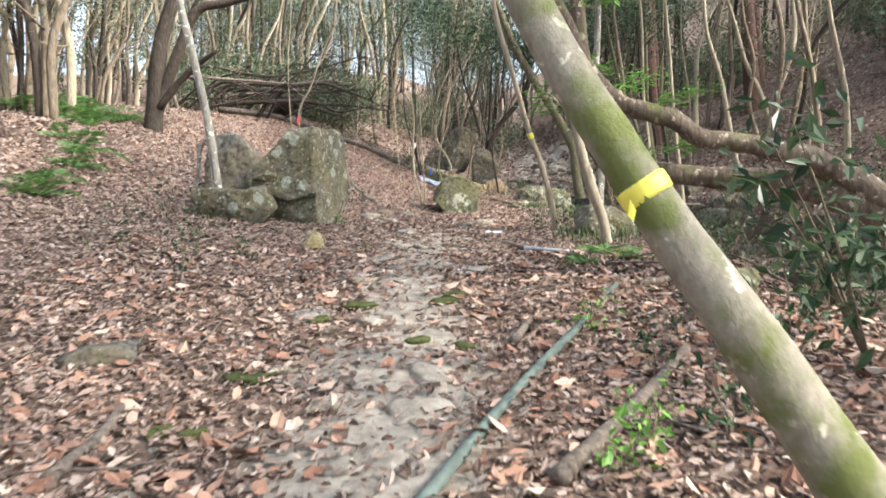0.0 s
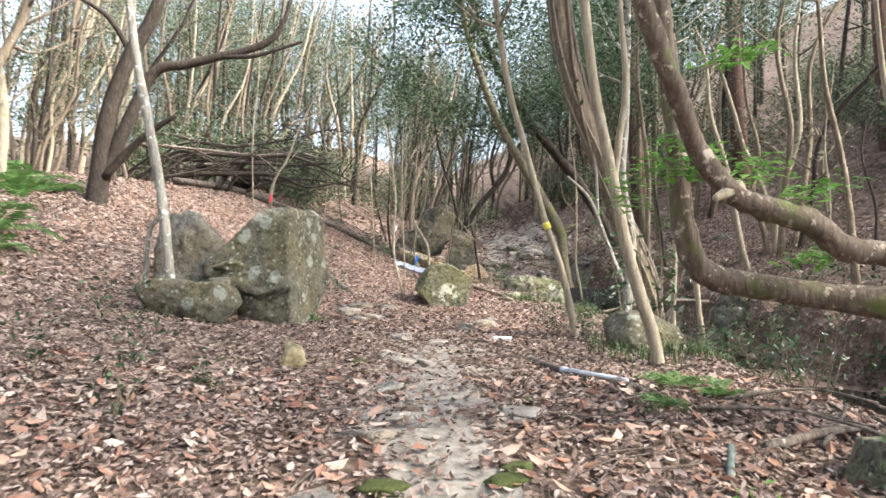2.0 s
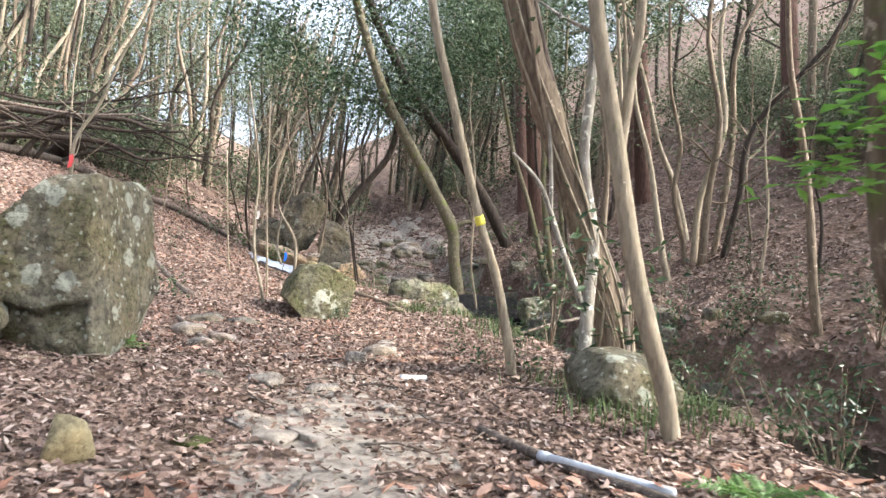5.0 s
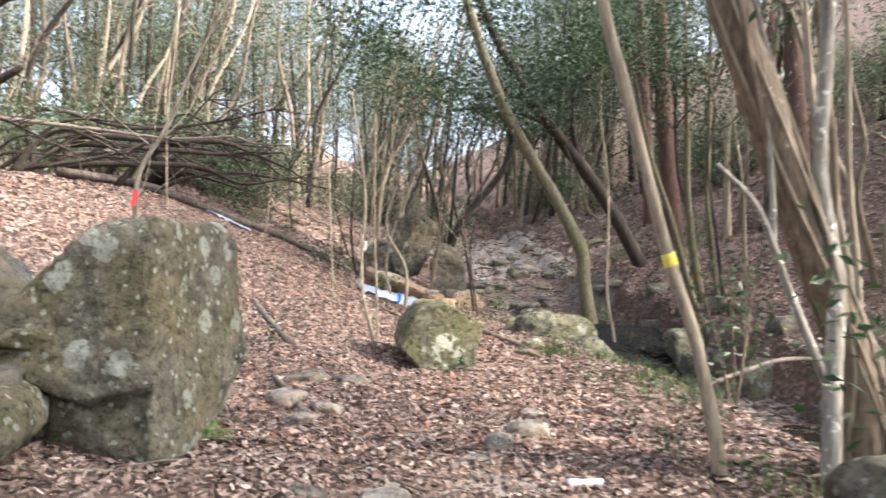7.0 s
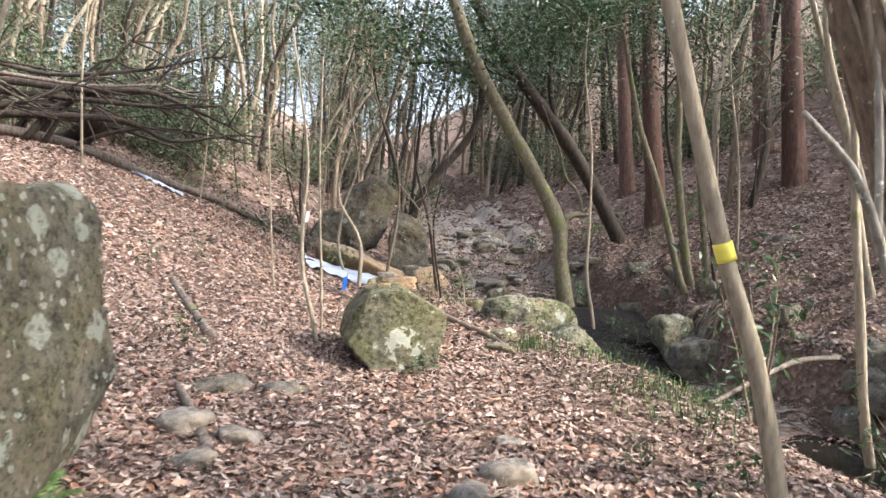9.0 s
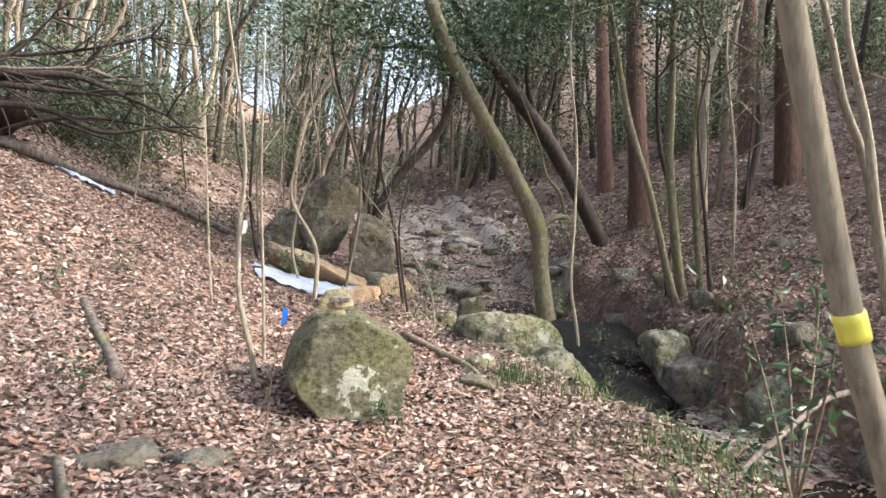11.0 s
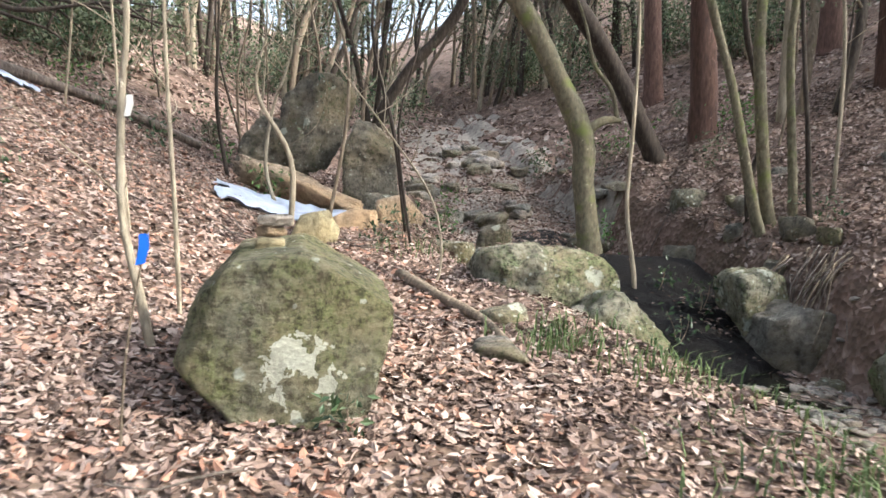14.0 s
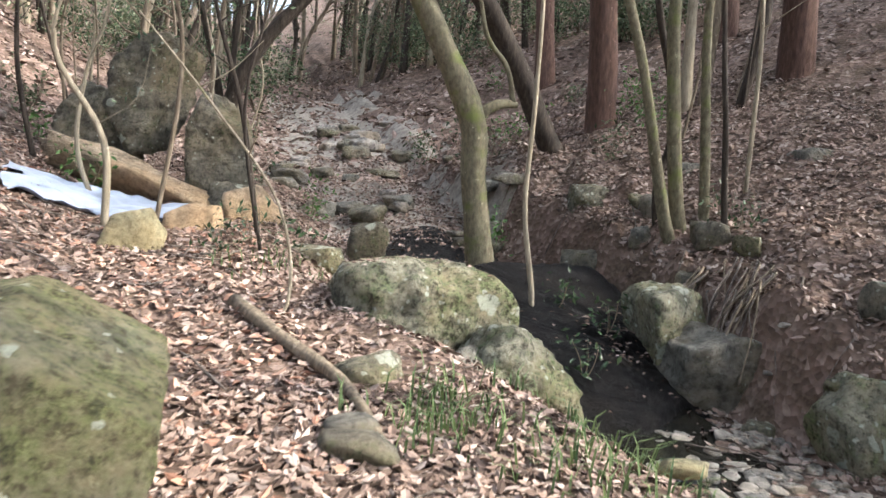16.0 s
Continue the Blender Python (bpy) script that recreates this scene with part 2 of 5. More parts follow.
def height(x, y):
    """The ground: the path, the left bank, the creek and the right hillside."""
    x, y = np.asarray(x, float), np.asarray(y, float)
    p, cx, cz = path_height(y), creek_x(y), creek_height(y)
    left = soft(np.interp(y, [14, 20], [-0.5, 0.3]) - x, 0.5)
    slope = curve(y, [-20, 5, 7.5, 9, 12, 16, 18, 20, 22, 90], [0.0, -0.03, 0.08, 0.09, 0.13, 0.20, 0.35, 0.42, 0.48, 0.45])
    z = p + slope * left
    z = z + np.clip(0.52 - slope, 0.0, 1) * soft(-4.1 - x, 0.8) - 0.34 * soft(-6.6 - x, 1.0)
    z = z - 0.85 * soft(z - p - 2.35, 0.35)
    edge = bank_edge(y)
    u = smoothstep(0, 1, (x - edge) / np.maximum(cx - 0.9 - edge, 0.5))
    z = z * (1 - u) + cz * u
    far = x - (cx + 0.75)
    z = z + (0.8 - 0.55 * smoothstep(22.5, 25.5, y)) * smoothstep(0, 0.5, far) + 0.44 * soft(far - 0.5, 0.2)
    rough_ = 0.10 * vnoise(x * 0.8, y * 0.8, 1) + 0.05 * vnoise(x * 2.3, y * 2.3, 2) + 0.025 * vnoise(x * 6, y * 6, 3)
    bank = smoothstep(-0.1, 0.3, far) * smoothstep(1.8, 0.8, far) * (0.34 * vnoise(x * 1.9, y * 1.9, 41) + 0.22 * vnoise(x * 4.7, y * 4.7, 42))
    rough_ = rough_ + bank
    wild = 0.5 * vnoise(x * 0.25, y * 0.25, 5) * smoothstep(4, 9, np.abs(x - 1))
    rough_ = rough_ + (0.35 * vnoise(x * 0.7, y * 0.7, 21) + 0.18 * vnoise(x * 1.9, y * 1.9, 22)) * smoothstep(22, 26, y)
    return z + rough_ + wild + 0.10 * np.abs(vnoise(x * 1.6, y * 1.6, 8)) * smoothstep(0.3, 1.2, u)


def ground(x, y):
    return float(height(x, y))


def mesh_of(name, verts, faces, mat, smooth=False):
    me = bpy.data.meshes.new(name)
    verts = np.asarray(verts, dtype=np.float32)
    faces = np.asarray(faces, dtype=np.int32)
    k = faces.shape[1]
    me.vertices.add(len(verts))
    me.vertices.foreach_set("co", verts.ravel())
    me.loops.add(faces.size)
    me.loops.foreach_set("vertex_index", faces.ravel())
    me.polygons.add(len(faces))
    me.polygons.foreach_set("loop_start", np.arange(0, faces.size, k, dtype=np.int32))
    me.polygons.foreach_set("loop_total", np.full(len(faces), k, dtype=np.int32))
    me.polygons.foreach_set("use_smooth", np.full(len(faces), smooth, dtype=bool))
    me.update(calc_edges=True)
    me.materials.append(mat)
    return me


def child(name, me, parent, label=""):
    ob = new(name, me)
    ob.parent = parent
    return tagged(ob, label) if label else ob


def base_at(name, x, y, z, label, category, group="", kind=""):
    ob = new(name)
    ob.empty_display_size = 0.1
    ob.matrix_world = pose(x, y, z)
    return tagged(ob, label, category, group, kind)


def spline(points, n):
    """A smooth line through points (x, y, z, radius), n steps a span."""
    p = np.array(points, float)
    e = np.vstack([2 * p[0] - p[1], p, 2 * p[-1] - p[-2]])
    out = []
    for i in range(1, len(e) - 2):
        for s in np.linspace(0, 1, n, endpoint=False):
            a, b, c, d = e[i - 1], e[i], e[i + 1], e[i + 2]
            out.append(0.5 * (2 * b + (c - a) * s + (2 * a - 5 * b + 4 * c - d) * s * s + (3 * b - a - 3 * c + d) * s ** 3))
    out.append(p[-1])
    out = np.array(out)
    out[:, 3] = np.maximum(out[:, 3], 0.002)
    return out


def tube(points, sides=10, n=5, knobby=0.08, seed=0, origin=(0, 0, 0)):
    """Vertices and quads of a round, slightly uneven limb."""
    s = spline(points, n)
    q = s[:, :3] - np.array(origin)
    d = np.gradient(q, axis=0)
    d /= np.linalg.norm(d, axis=1)[:, None] + 1e-9
    ref = np.array([0.31, 0.95, 0.05]) if abs(d[:, 1]).mean() < 0.8 else np.array([1.0, 0.1, 0.1])
    u = np.cross(d, ref)
    u /= np.linalg.norm(u, axis=1)[:, None]
    w = np.cross(d, u)
    a = np.linspace(0, 2 * math.pi, sides, endpoint=False)
    rows = np.arange(len(q))[:, None]
    r = s[:, 3][:, None] * (1 + knobby * 2 * (vnoise(rows * 0.55 + 0 * a, a * 1.3 + 0 * rows, seed) + 0.6 * vnoise(rows * 1.7 + 0 * a, a * 2.6 + 0 * rows, seed + 9)))
    v = q[:, None, :] + r[..., None] * (np.cos(a)[None, :, None] * u[:, None, :] + np.sin(a)[None, :, None] * w[:, None, :])
    v = v.reshape(-1, 3)
    f = []
    for i in range(len(q) - 1):
        for j in range(sides):
            k = (j + 1) % sides
            f.append((i * sides + j, i * sides + k, (i + 1) * sides + k, (i + 1) * sides + j))
    tip = len(v)
    v = np.vstack([v, q[-1:] + d[-1:] * s[-1, 3] * 0.6, q[:1]])
    m = (len(q) - 1) * sides
    for j in range(0, sides):
        f.append((m + j, m + (j + 1) % sides, tip, tip))
        f.append((j, tip + 1, tip + 1, (j + 1) % sides))
    return v, f


def solid(name, v, f, mat, smooth=True):
    """A mesh from quads, some of which may be triangles with a doubled corner."""
    me = bpy.data.meshes.new(name)
    clean = []
    for q in f:
        c = []
        for i in q:
            if i not in c:
                c.append(int(i))
        clean.append(c)
    me.from_pydata([tuple(p) for p in v], [], clean)
    me.polygons.foreach_set("use_smooth", np.full(len(clean), smooth, dtype=bool))
    me.materials.append(mat)
    return me


def limb(name, points, mat, parent, sides=10, n=5, knobby=0.08, seed=0, label=""):
    o = parent.matrix_world.translation
    v, f = tube(points, sides, n, knobby, seed, o)
    return child(name, solid(name, v, f, mat), parent, label)


def leaves(centres, size, rng, flat=0.0, droop=0.0, slim=0.45):
    """One small folded leaf (four corners) at each centre."""
    c = np.asarray(centres, float)
    n = len(c)
    ax = rng.normal(size=(n, 3))
    ax[:, 2] = ax[:, 2] * (1 - flat) - droop
    ax /= np.linalg.norm(ax, axis=1)[:, None]
    up = rng.normal(size=(n, 3)) * (1 - flat) + np.array([0, 0, 1.0]) * (0.4 + flat)
    side = np.cross(ax, up)
    side /= np.linalg.norm(side, axis=1)[:, None] + 1e-9
    nor = np.cross(side, ax)
    L = size * rng.uniform(0.6, 1.25, size=(n, 1))
    W = L * slim * rng.uniform(0.7, 1.1, size=(n, 1))
    v = np.stack([c, c + ax * L * 0.45 + side * W * 0.5 + nor * W * 0.2, c + ax * L, c + ax * L * 0.45 - side * W * 0.5 + nor * W * 0.2], axis=1).reshape(-1, 3)
    i = np.arange(n)[:, None] * 4
    f = np.concatenate([i + np.array([[0, 1, 2]]), i + np.array([[0, 2, 3]])])
    return v, f


def clumps(rng, centres, spread, per):
    c = np.asarray(centres, float)
    return np.repeat(c, per, axis=0) + rng.normal(size=(len(c) * per, 3)) * np.array(spread)


def rock(name, x, y, z, size, mat, label, seed=0, turn=0.0, cuts=9, detail=4, rough_=0.05, group="", category="rock", lean=(0, 0), blunt=0.80, faces=None, ball=1.14):
    """A boulder cut by planes and worn: size is its full width, depth and height; z is the height of its base.
    faces: planes of its own (normal x, y, z, distance from the middle) in place of random ones."""
    rng = np.random.default_rng(seed)
    bm = bmesh.new()
    bmesh.ops.create_icosphere(bm, subdivisions=detail, radius=1.0)
    v = np.array([q.co[:] for q in bm.verts])
    f = [[q.index for q in p.verts] for p in bm.faces]
    bm.free()
    v *= 1.5 if faces else ball
    if faces:
        planes = np.array([p[:3] for p in faces], float)
        offs = np.array([p[3] for p in faces], float)
        extra = rng.normal(size=(cuts, 3))
        planes = np.vstack([planes, extra])
        offs = np.concatenate([offs, rng.uniform(0.98, 1.15, cuts)])
        planes /= np.linalg.norm(planes, axis=1)[:, None]
    else:
        planes = rng.normal(size=(cuts + 4, 3))
        planes /= np.linalg.norm(planes, axis=1)[:, None]
        planes = np.vstack([planes, np.eye(3), -np.eye(3)])
        planes[-6:] += rng.normal(size=(6, 3)) * 0.16
        planes /= np.linalg.norm(planes, axis=1)[:, None]
        offs = np.concatenate([rng.uniform(blunt - 0.1, blunt + 0.12, cuts + 4), rng.uniform(blunt - 0.16, blunt + 0.02, 6)])
    for _ in range(2):
        for p, o in zip(planes, offs):
            d = v @ p
            v -= np.maximum(d - o, 0)[:, None] * p[None, :] * 0.985
    for k, (fr, am) in enumerate(((1.4, 1.0), (3.7, 0.6), (9.0, 0.3), (20.0, 0.14))):
        nz = np.array([noise.noise(Vector(q) * fr + Vector((seed * 3.1, k * 7.7, 1.3))) for q in v])
        v *= 1 + rough_ * am * nz[:, None] * 2
    lo, hi = v.min(axis=0), v.max(axis=0)
    v = (v - (lo + hi) / 2) / (hi - lo) * np.array(size)
    me = bpy.data.meshes.new(name)
    me.from_pydata([tuple(q) for q in v], [], f)
    me.polygons.foreach_set("use_smooth", np.ones(len(f), dtype=bool))
    me.materials.append(mat)
    ob = new(name, me)
    ob.matrix_world = pose(x, y, z + size[2] / 2, lean[0], lean[1], turn)
    return tagged(ob, label, category, group)


def hewn(name, outline, y0, depth, mat, label, seed=0, planes=(), sharp=20, detail=5, rough_=0.02, category="rock", group="", taper=0.12, shelf=None):
    """A blocky boulder: a convex outline (x, z) seen along y, from y0 back over depth; planes cut it further
    (normal, then the distance from its middle). shelf(x, z) gives how far the front stands back, in metres."""
    cx, cz = (sum(p[k] for p in outline) / len(outline) for k in (0, 1))
    cy = y0 + depth / 2
    cut = [(0, -1, 0.06, depth / 2), (0, 1, 0.05, depth / 2)]
    for (ax, az), (bx, bz) in zip(outline, outline[1:] + outline[:1]):
        nx, nz = bz - az, ax - bx
        d = (nx * (ax - cx) + nz * (az - cz)) / math.hypot(nx, nz)
        sg = 1 if d > 0 else -1
        cut.append((sg * nx / math.hypot(nx, nz), taper, sg * nz / math.hypot(nx, nz), abs(d)))
    cut += list(planes)
    n = np.array([p[:3] for p in cut], float)
    n /= np.linalg.norm(n, axis=1)[:, None]
    off = np.array([p[3] for p in cut], float)
    bm = bmesh.new()
    bmesh.ops.create_icosphere(bm, subdivisions=detail, radius=1.0)
    d = np.array([q.co[:] for q in bm.verts])
    f = [[q.index for q in p.verts] for p in bm.faces]
    bm.free()
    v = d * ((np.maximum(d @ n.T, 0.0) / off) ** sharp).sum(axis=1)[:, None] ** (-1.0 / sharp)
    size = (v.max(axis=0) - v.min(axis=0)).mean()
    for k, (fr, am) in enumerate(((2.2, 1.0), (5.5, 0.7), (13.0, 0.5), (32.0, 0.34))):
        nz = np.array([noise.noise(Vector(q) * fr / size + Vector((seed * 3.1, k * 7.7, 1.3))) for q in v])
        v += d * (rough_ * size * am * 2 * nz)[:, None]
    if shelf:
        v[:, 1] += shelf(v[:, 0] + cx, v[:, 2] + cz) * smoothstep(0.1, -0.25, v[:, 1])
    me = bpy.data.meshes.new(name)
    me.from_pydata([tuple(q) for q in v], [], f)
    me.polygons.foreach_set("use_smooth", np.ones(len(f), dtype=bool))
    me.materials.append(mat)
    ob = new(name, me)
    ob.matrix_world = pose(cx, cy, cz)
    return tagged(ob, label, category, group)


# ---- the ground ----
def on_path(x, y):
    return np.exp(-((x - np.interp(y, [0, 4, 8, 12, 16], [-0.3, -0.35, -0.3, 0.15, 1.0])) / 0.62) ** 2) * smoothstep(13, 9.5, y)


def terrain():
    fx = np.arange(-5, 8.5, 0.09)
    xs = np.concatenate([-5 - np.cumsum(np.linspace(0.15, 3.2, 50))[::-1], fx, 8.5 + np.cumsum(np.linspace(0.15, 3.2, 50))])
    fy = np.arange(1, 25, 0.10)
    ys = np.concatenate([1 - np.cumsum(np.linspace(0.2, 1.6, 36))[::-1], fy, 25 + np.cumsum(np.linspace(0.15, 3.0, 52))])
    X, Y = np.meshgrid(xs, ys)
    Z = height(X, Y)
    v = np.stack([X, Y, Z], axis=-1).reshape(-1, 3)
    nx, ny = len(xs), len(ys)
    i = (np.arange(ny - 1)[:, None] * nx + np.arange(nx - 1)[None, :]).ravel()
    f = np.stack([i, i + 1, i + nx + 1, i + nx], axis=1)
    me = mesh_of("ground", v, f, SOIL, True)
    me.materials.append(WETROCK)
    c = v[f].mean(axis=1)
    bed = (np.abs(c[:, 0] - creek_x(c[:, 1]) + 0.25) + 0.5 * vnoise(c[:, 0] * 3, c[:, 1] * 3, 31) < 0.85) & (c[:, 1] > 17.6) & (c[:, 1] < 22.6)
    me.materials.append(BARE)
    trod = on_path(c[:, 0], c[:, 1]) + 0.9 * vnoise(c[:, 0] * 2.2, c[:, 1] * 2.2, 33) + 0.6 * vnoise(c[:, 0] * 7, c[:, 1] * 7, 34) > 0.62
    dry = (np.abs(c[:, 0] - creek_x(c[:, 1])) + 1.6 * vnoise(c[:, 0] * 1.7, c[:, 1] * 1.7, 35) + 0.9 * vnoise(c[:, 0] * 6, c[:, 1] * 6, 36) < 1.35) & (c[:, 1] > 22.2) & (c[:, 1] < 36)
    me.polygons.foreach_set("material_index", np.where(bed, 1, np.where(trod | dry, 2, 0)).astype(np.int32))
    ob = new("ground", me)
    return tagged(ob, "brown forest floor of a ravine strewn with dead leaves", "ground", kind="structure")


terrain()


def litter(name, n, x0, x1, y0, y1, size, seed, keep):
    rng = np.random.default_rng(seed)
    x, y = rng.uniform(x0, x1, n), rng.uniform(y0, y1, n)
    ok = keep(x, y, rng)
    x, y = x[ok], y[ok]
    n = len(x)
    e = 0.04
    z = height(x, y)
    nx, ny = -(height(x + e, y) - z) / e, -(height(x, y + e) - z) / e
    flat = nx * nx + ny * ny < rng.uniform(0.8, 5.0, n)
    x, y, z, nx, ny = x[flat], y[flat], z[flat], nx[flat], ny[flat]
    n = len(x)
    nor = np.stack([nx, ny, np.ones(n)], axis=1) + rng.normal(size=(n, 3)) * 0.33
    nor /= np.linalg.norm(nor, axis=1)[:, None]
    a = rng.uniform(0, 2 * math.pi, n)
    ax = np.stack([np.cos(a), np.sin(a), np.zeros(n)], axis=1)
    ax -= nor * (ax * nor).sum(axis=1)[:, None]
    ax /= np.linalg.norm(ax, axis=1)[:, None]
    sd = np.cross(nor, ax)
    L = (size * rng.uniform(0.45, 1.35, n))[:, None]
    W = L * rng.uniform(0.35, 0.62, n)[:, None]
    curl = L * rng.uniform(-0.10, 0.28, n)[:, None]
    fold = W * rng.uniform(-0.1, 0.35, n)[:, None]
    c = np.stack([x, y, z + rng.uniform(0.004, 0.035, n)], axis=1)
    pts = [c - ax * L * 0.5 + nor * curl * 0.6, c - ax * L * 0.16 + sd * W * 0.46 + nor * fold, c + ax * L * 0.2 + sd * W * 0.4 + nor * fold,
           c + ax * L * 0.5 + nor * curl, c + ax * L * 0.2 - sd * W * 0.4 + nor * fold * 0.7, c - ax * L * 0.16 - sd * W * 0.46 + nor * fold * 0.7]
    v = np.stack(pts, axis=1).reshape(-1, 3)
    i = np.arange(n)[:, None] * 6
    f = np.concatenate([i + np.array([[0, 2, 1]]), i + np.array([[0, 3, 2]]), i + np.array([[0, 4, 3]]), i + np.array([[0, 5, 4]])])
    ob = new(name, mesh_of(name, v, f, LITTER))
    return tagged(ob, "dry brown and pinkish fallen leaves covering the ground", "leaf litter", kind="stuff")


def in_creek(x, y):
    return np.exp(-((x - creek_x(y) + 0.25) / 0.85) ** 4) * smoothstep(23, 21.8, y)


def usual(x, y, rng):
    return rng.uniform(size=len(x)) > 0.80 * on_path(x, y) + 0.93 * in_creek(x, y)


litter("leaf_litter", 160000, -5, 4, 1.5, 17, 0.058, 11, usual)
litter("leaf_litter", 140000, -7, 9, 15, 27, 0.062, 12, usual)

def patched_rock(name, centre, radius):
    """The lichened stone with one large cluster of white lichen."""
    m = rock_material(name, 0.62, 0.3, (0.205, 0.19, 0.13), 0.85, (0.125, 0.135, 0.053), 0.6)
    t = m.node_tree
    b = t.nodes["Principled BSDF"]
    old = b.inputs["Base Color"].links[0].from_socket
    v = coords(t)
    d = t.nodes.new("ShaderNodeVectorMath")
    d.operation = "DISTANCE"
    d.inputs[1].default_value = centre
    t.links.new(v, d.inputs[0])
    near = ramp(t, d.outputs["Value"], [(radius * 0.4, (1, 1, 1)), (radius, (0, 0, 0))])
    blot = mixed(t, 1.0, near, tex(t, v, 9, 4, 0.55), "MULTIPLY")
    mask = ramp(t, blot, [(0.455, (0, 0, 0)), (0.467, (0.95, 0.95, 0.95))])
    t.links.new(mixed(t, mask, old, (0.52, 0.52, 0.42)), b.inputs["Base Color"])
    return m


SPOTROCK = patched_rock("white_lichened_boulder", (0.10, -0.5, -0.08), 0.40)
SALMON = leaf_material("orange_leaves", [(0.0, (0.22, 0.115, 0.08)), (0.4, (0.36, 0.20, 0.14)), (0.75, (0.48, 0.32, 0.245)), (1.0, (0.58, 0.47, 0.39))], 0.6, 0.0)
MOSS = plain_material("bright_moss", (0.06, 0.068, 0.024), 0.95, 0.45, 60, 0.1)
TAPE = plain_material("yellow_tape", (0.74, 0.66, 0.10), 0.5, 0.12, 8)
PVC = plain_material("weathered_pvc", (0.50, 0.53, 0.58), 0.5, 0.2, 9)
POLE = plain_material("grey_green_pole", (0.10, 0.125, 0.11), 0.7, 0.35, 14)
SHEET = plain_material("plastic_sheet", (0.33, 0.37, 0.46), 0.35, 0.15, 6)
BLUE = plain_material("blue_tape", (0.02, 0.16, 0.75), 0.5, 0.1, 8)
RED = plain_material("red_tape", (0.80, 0.10, 0.10), 0.5, 0.1, 8)
WHITE = plain_material("white_tape", (0.75, 0.72, 0.66), 0.5, 0.1, 8)
PEBBLE = rock_material("stream_stone", 0.08, 0.1, (0.33, 0.30, 0.27), pits=0.35)
YSTONE = rock_material("yellowish_stone", 0.1, 0.0, (0.39, 0.345, 0.22), pits=0.35)

litter("leaf_litter", 3600, -3.5, 3.2, 1.5, 8.5, 0.115, 13, usual)
bpy.data.objects["leaf_litter.002"].data.materials[0] = SALMON
tagged(bpy.data.objects["leaf_litter.002"], "large orange and salmon fallen leaves scattered on the ground")


def twigs(n, seed):
    rng = np.random.default_rng(seed)
    vs, fs, k = [], [], 0
    for _ in range(n):
        x, y = rng.uniform(-5, 8), rng.uniform(2, 24)
        a, L = rng.uniform(0, 6.28), rng.uniform(0.15, 0.75)
        pts = []
        for s in (-0.5, -0.15, 0.2, 0.5):
            px, py = x + math.cos(a) * L * s + rng.normal() * 0.025, y + math.sin(a) * L * s + rng.normal() * 0.025
            pts.append((px, py, ground(px, py) + 0.025 + rng.uniform(0, 0.03), rng.uniform(0.003, 0.009)))
        v, f = tube(pts, 5, 2, 0.05, 1)
        vs.append(v)
        fs += [tuple(i + k for i in q) for q in f]
        k += len(v)
    ob = new("twigs", solid("twigs", np.vstack(vs), fs, DEADWOOD))
    tagged(ob, "thin dry twigs scattered over the fallen leaves", "twigs", kind="stuff")


twigs(420, 5)

litter("leaf_litter", 16000, -6, 1.5, 12, 23, 0.07, 17, usual)
bpy.data.objects["leaf_litter.003"].data.materials[0] = SALMON
tagged(bpy.data.objects["leaf_litter.003"], "reddish fallen leaves scattered over the bank")
litter("leaf_litter", 34000, -14, 14, 25, 44, 0.16, 14, usual)
litter("leaf_litter", 60000, -13, -4.5, 5, 24, 0.085, 15, usual)
litter("leaf_litter", 22000, 4, 13, 4, 26, 0.10, 16, usual)

def leaves_on(ob, n, size, seed):
    """Dead leaves lying on the upward faces of a rock."""
    rng = np.random.default_rng(seed)
    flat = [p for p in ob.data.polygons if p.normal.z > 0.72]
    c = np.array([flat[k].center[:] for k in rng.integers(0, len(flat), n)]) + np.array(ob.matrix_world.translation) + np.array([0, 0, 0.008])
    v, f = leaves(c, size, rng, 0.9, 0.0, 0.6)
    tagged(new("leaf_litter", mesh_of("leaf_litter", v, f, LITTER)), "few dead leaves lying on a rock", "leaf litter", kind="stuff")


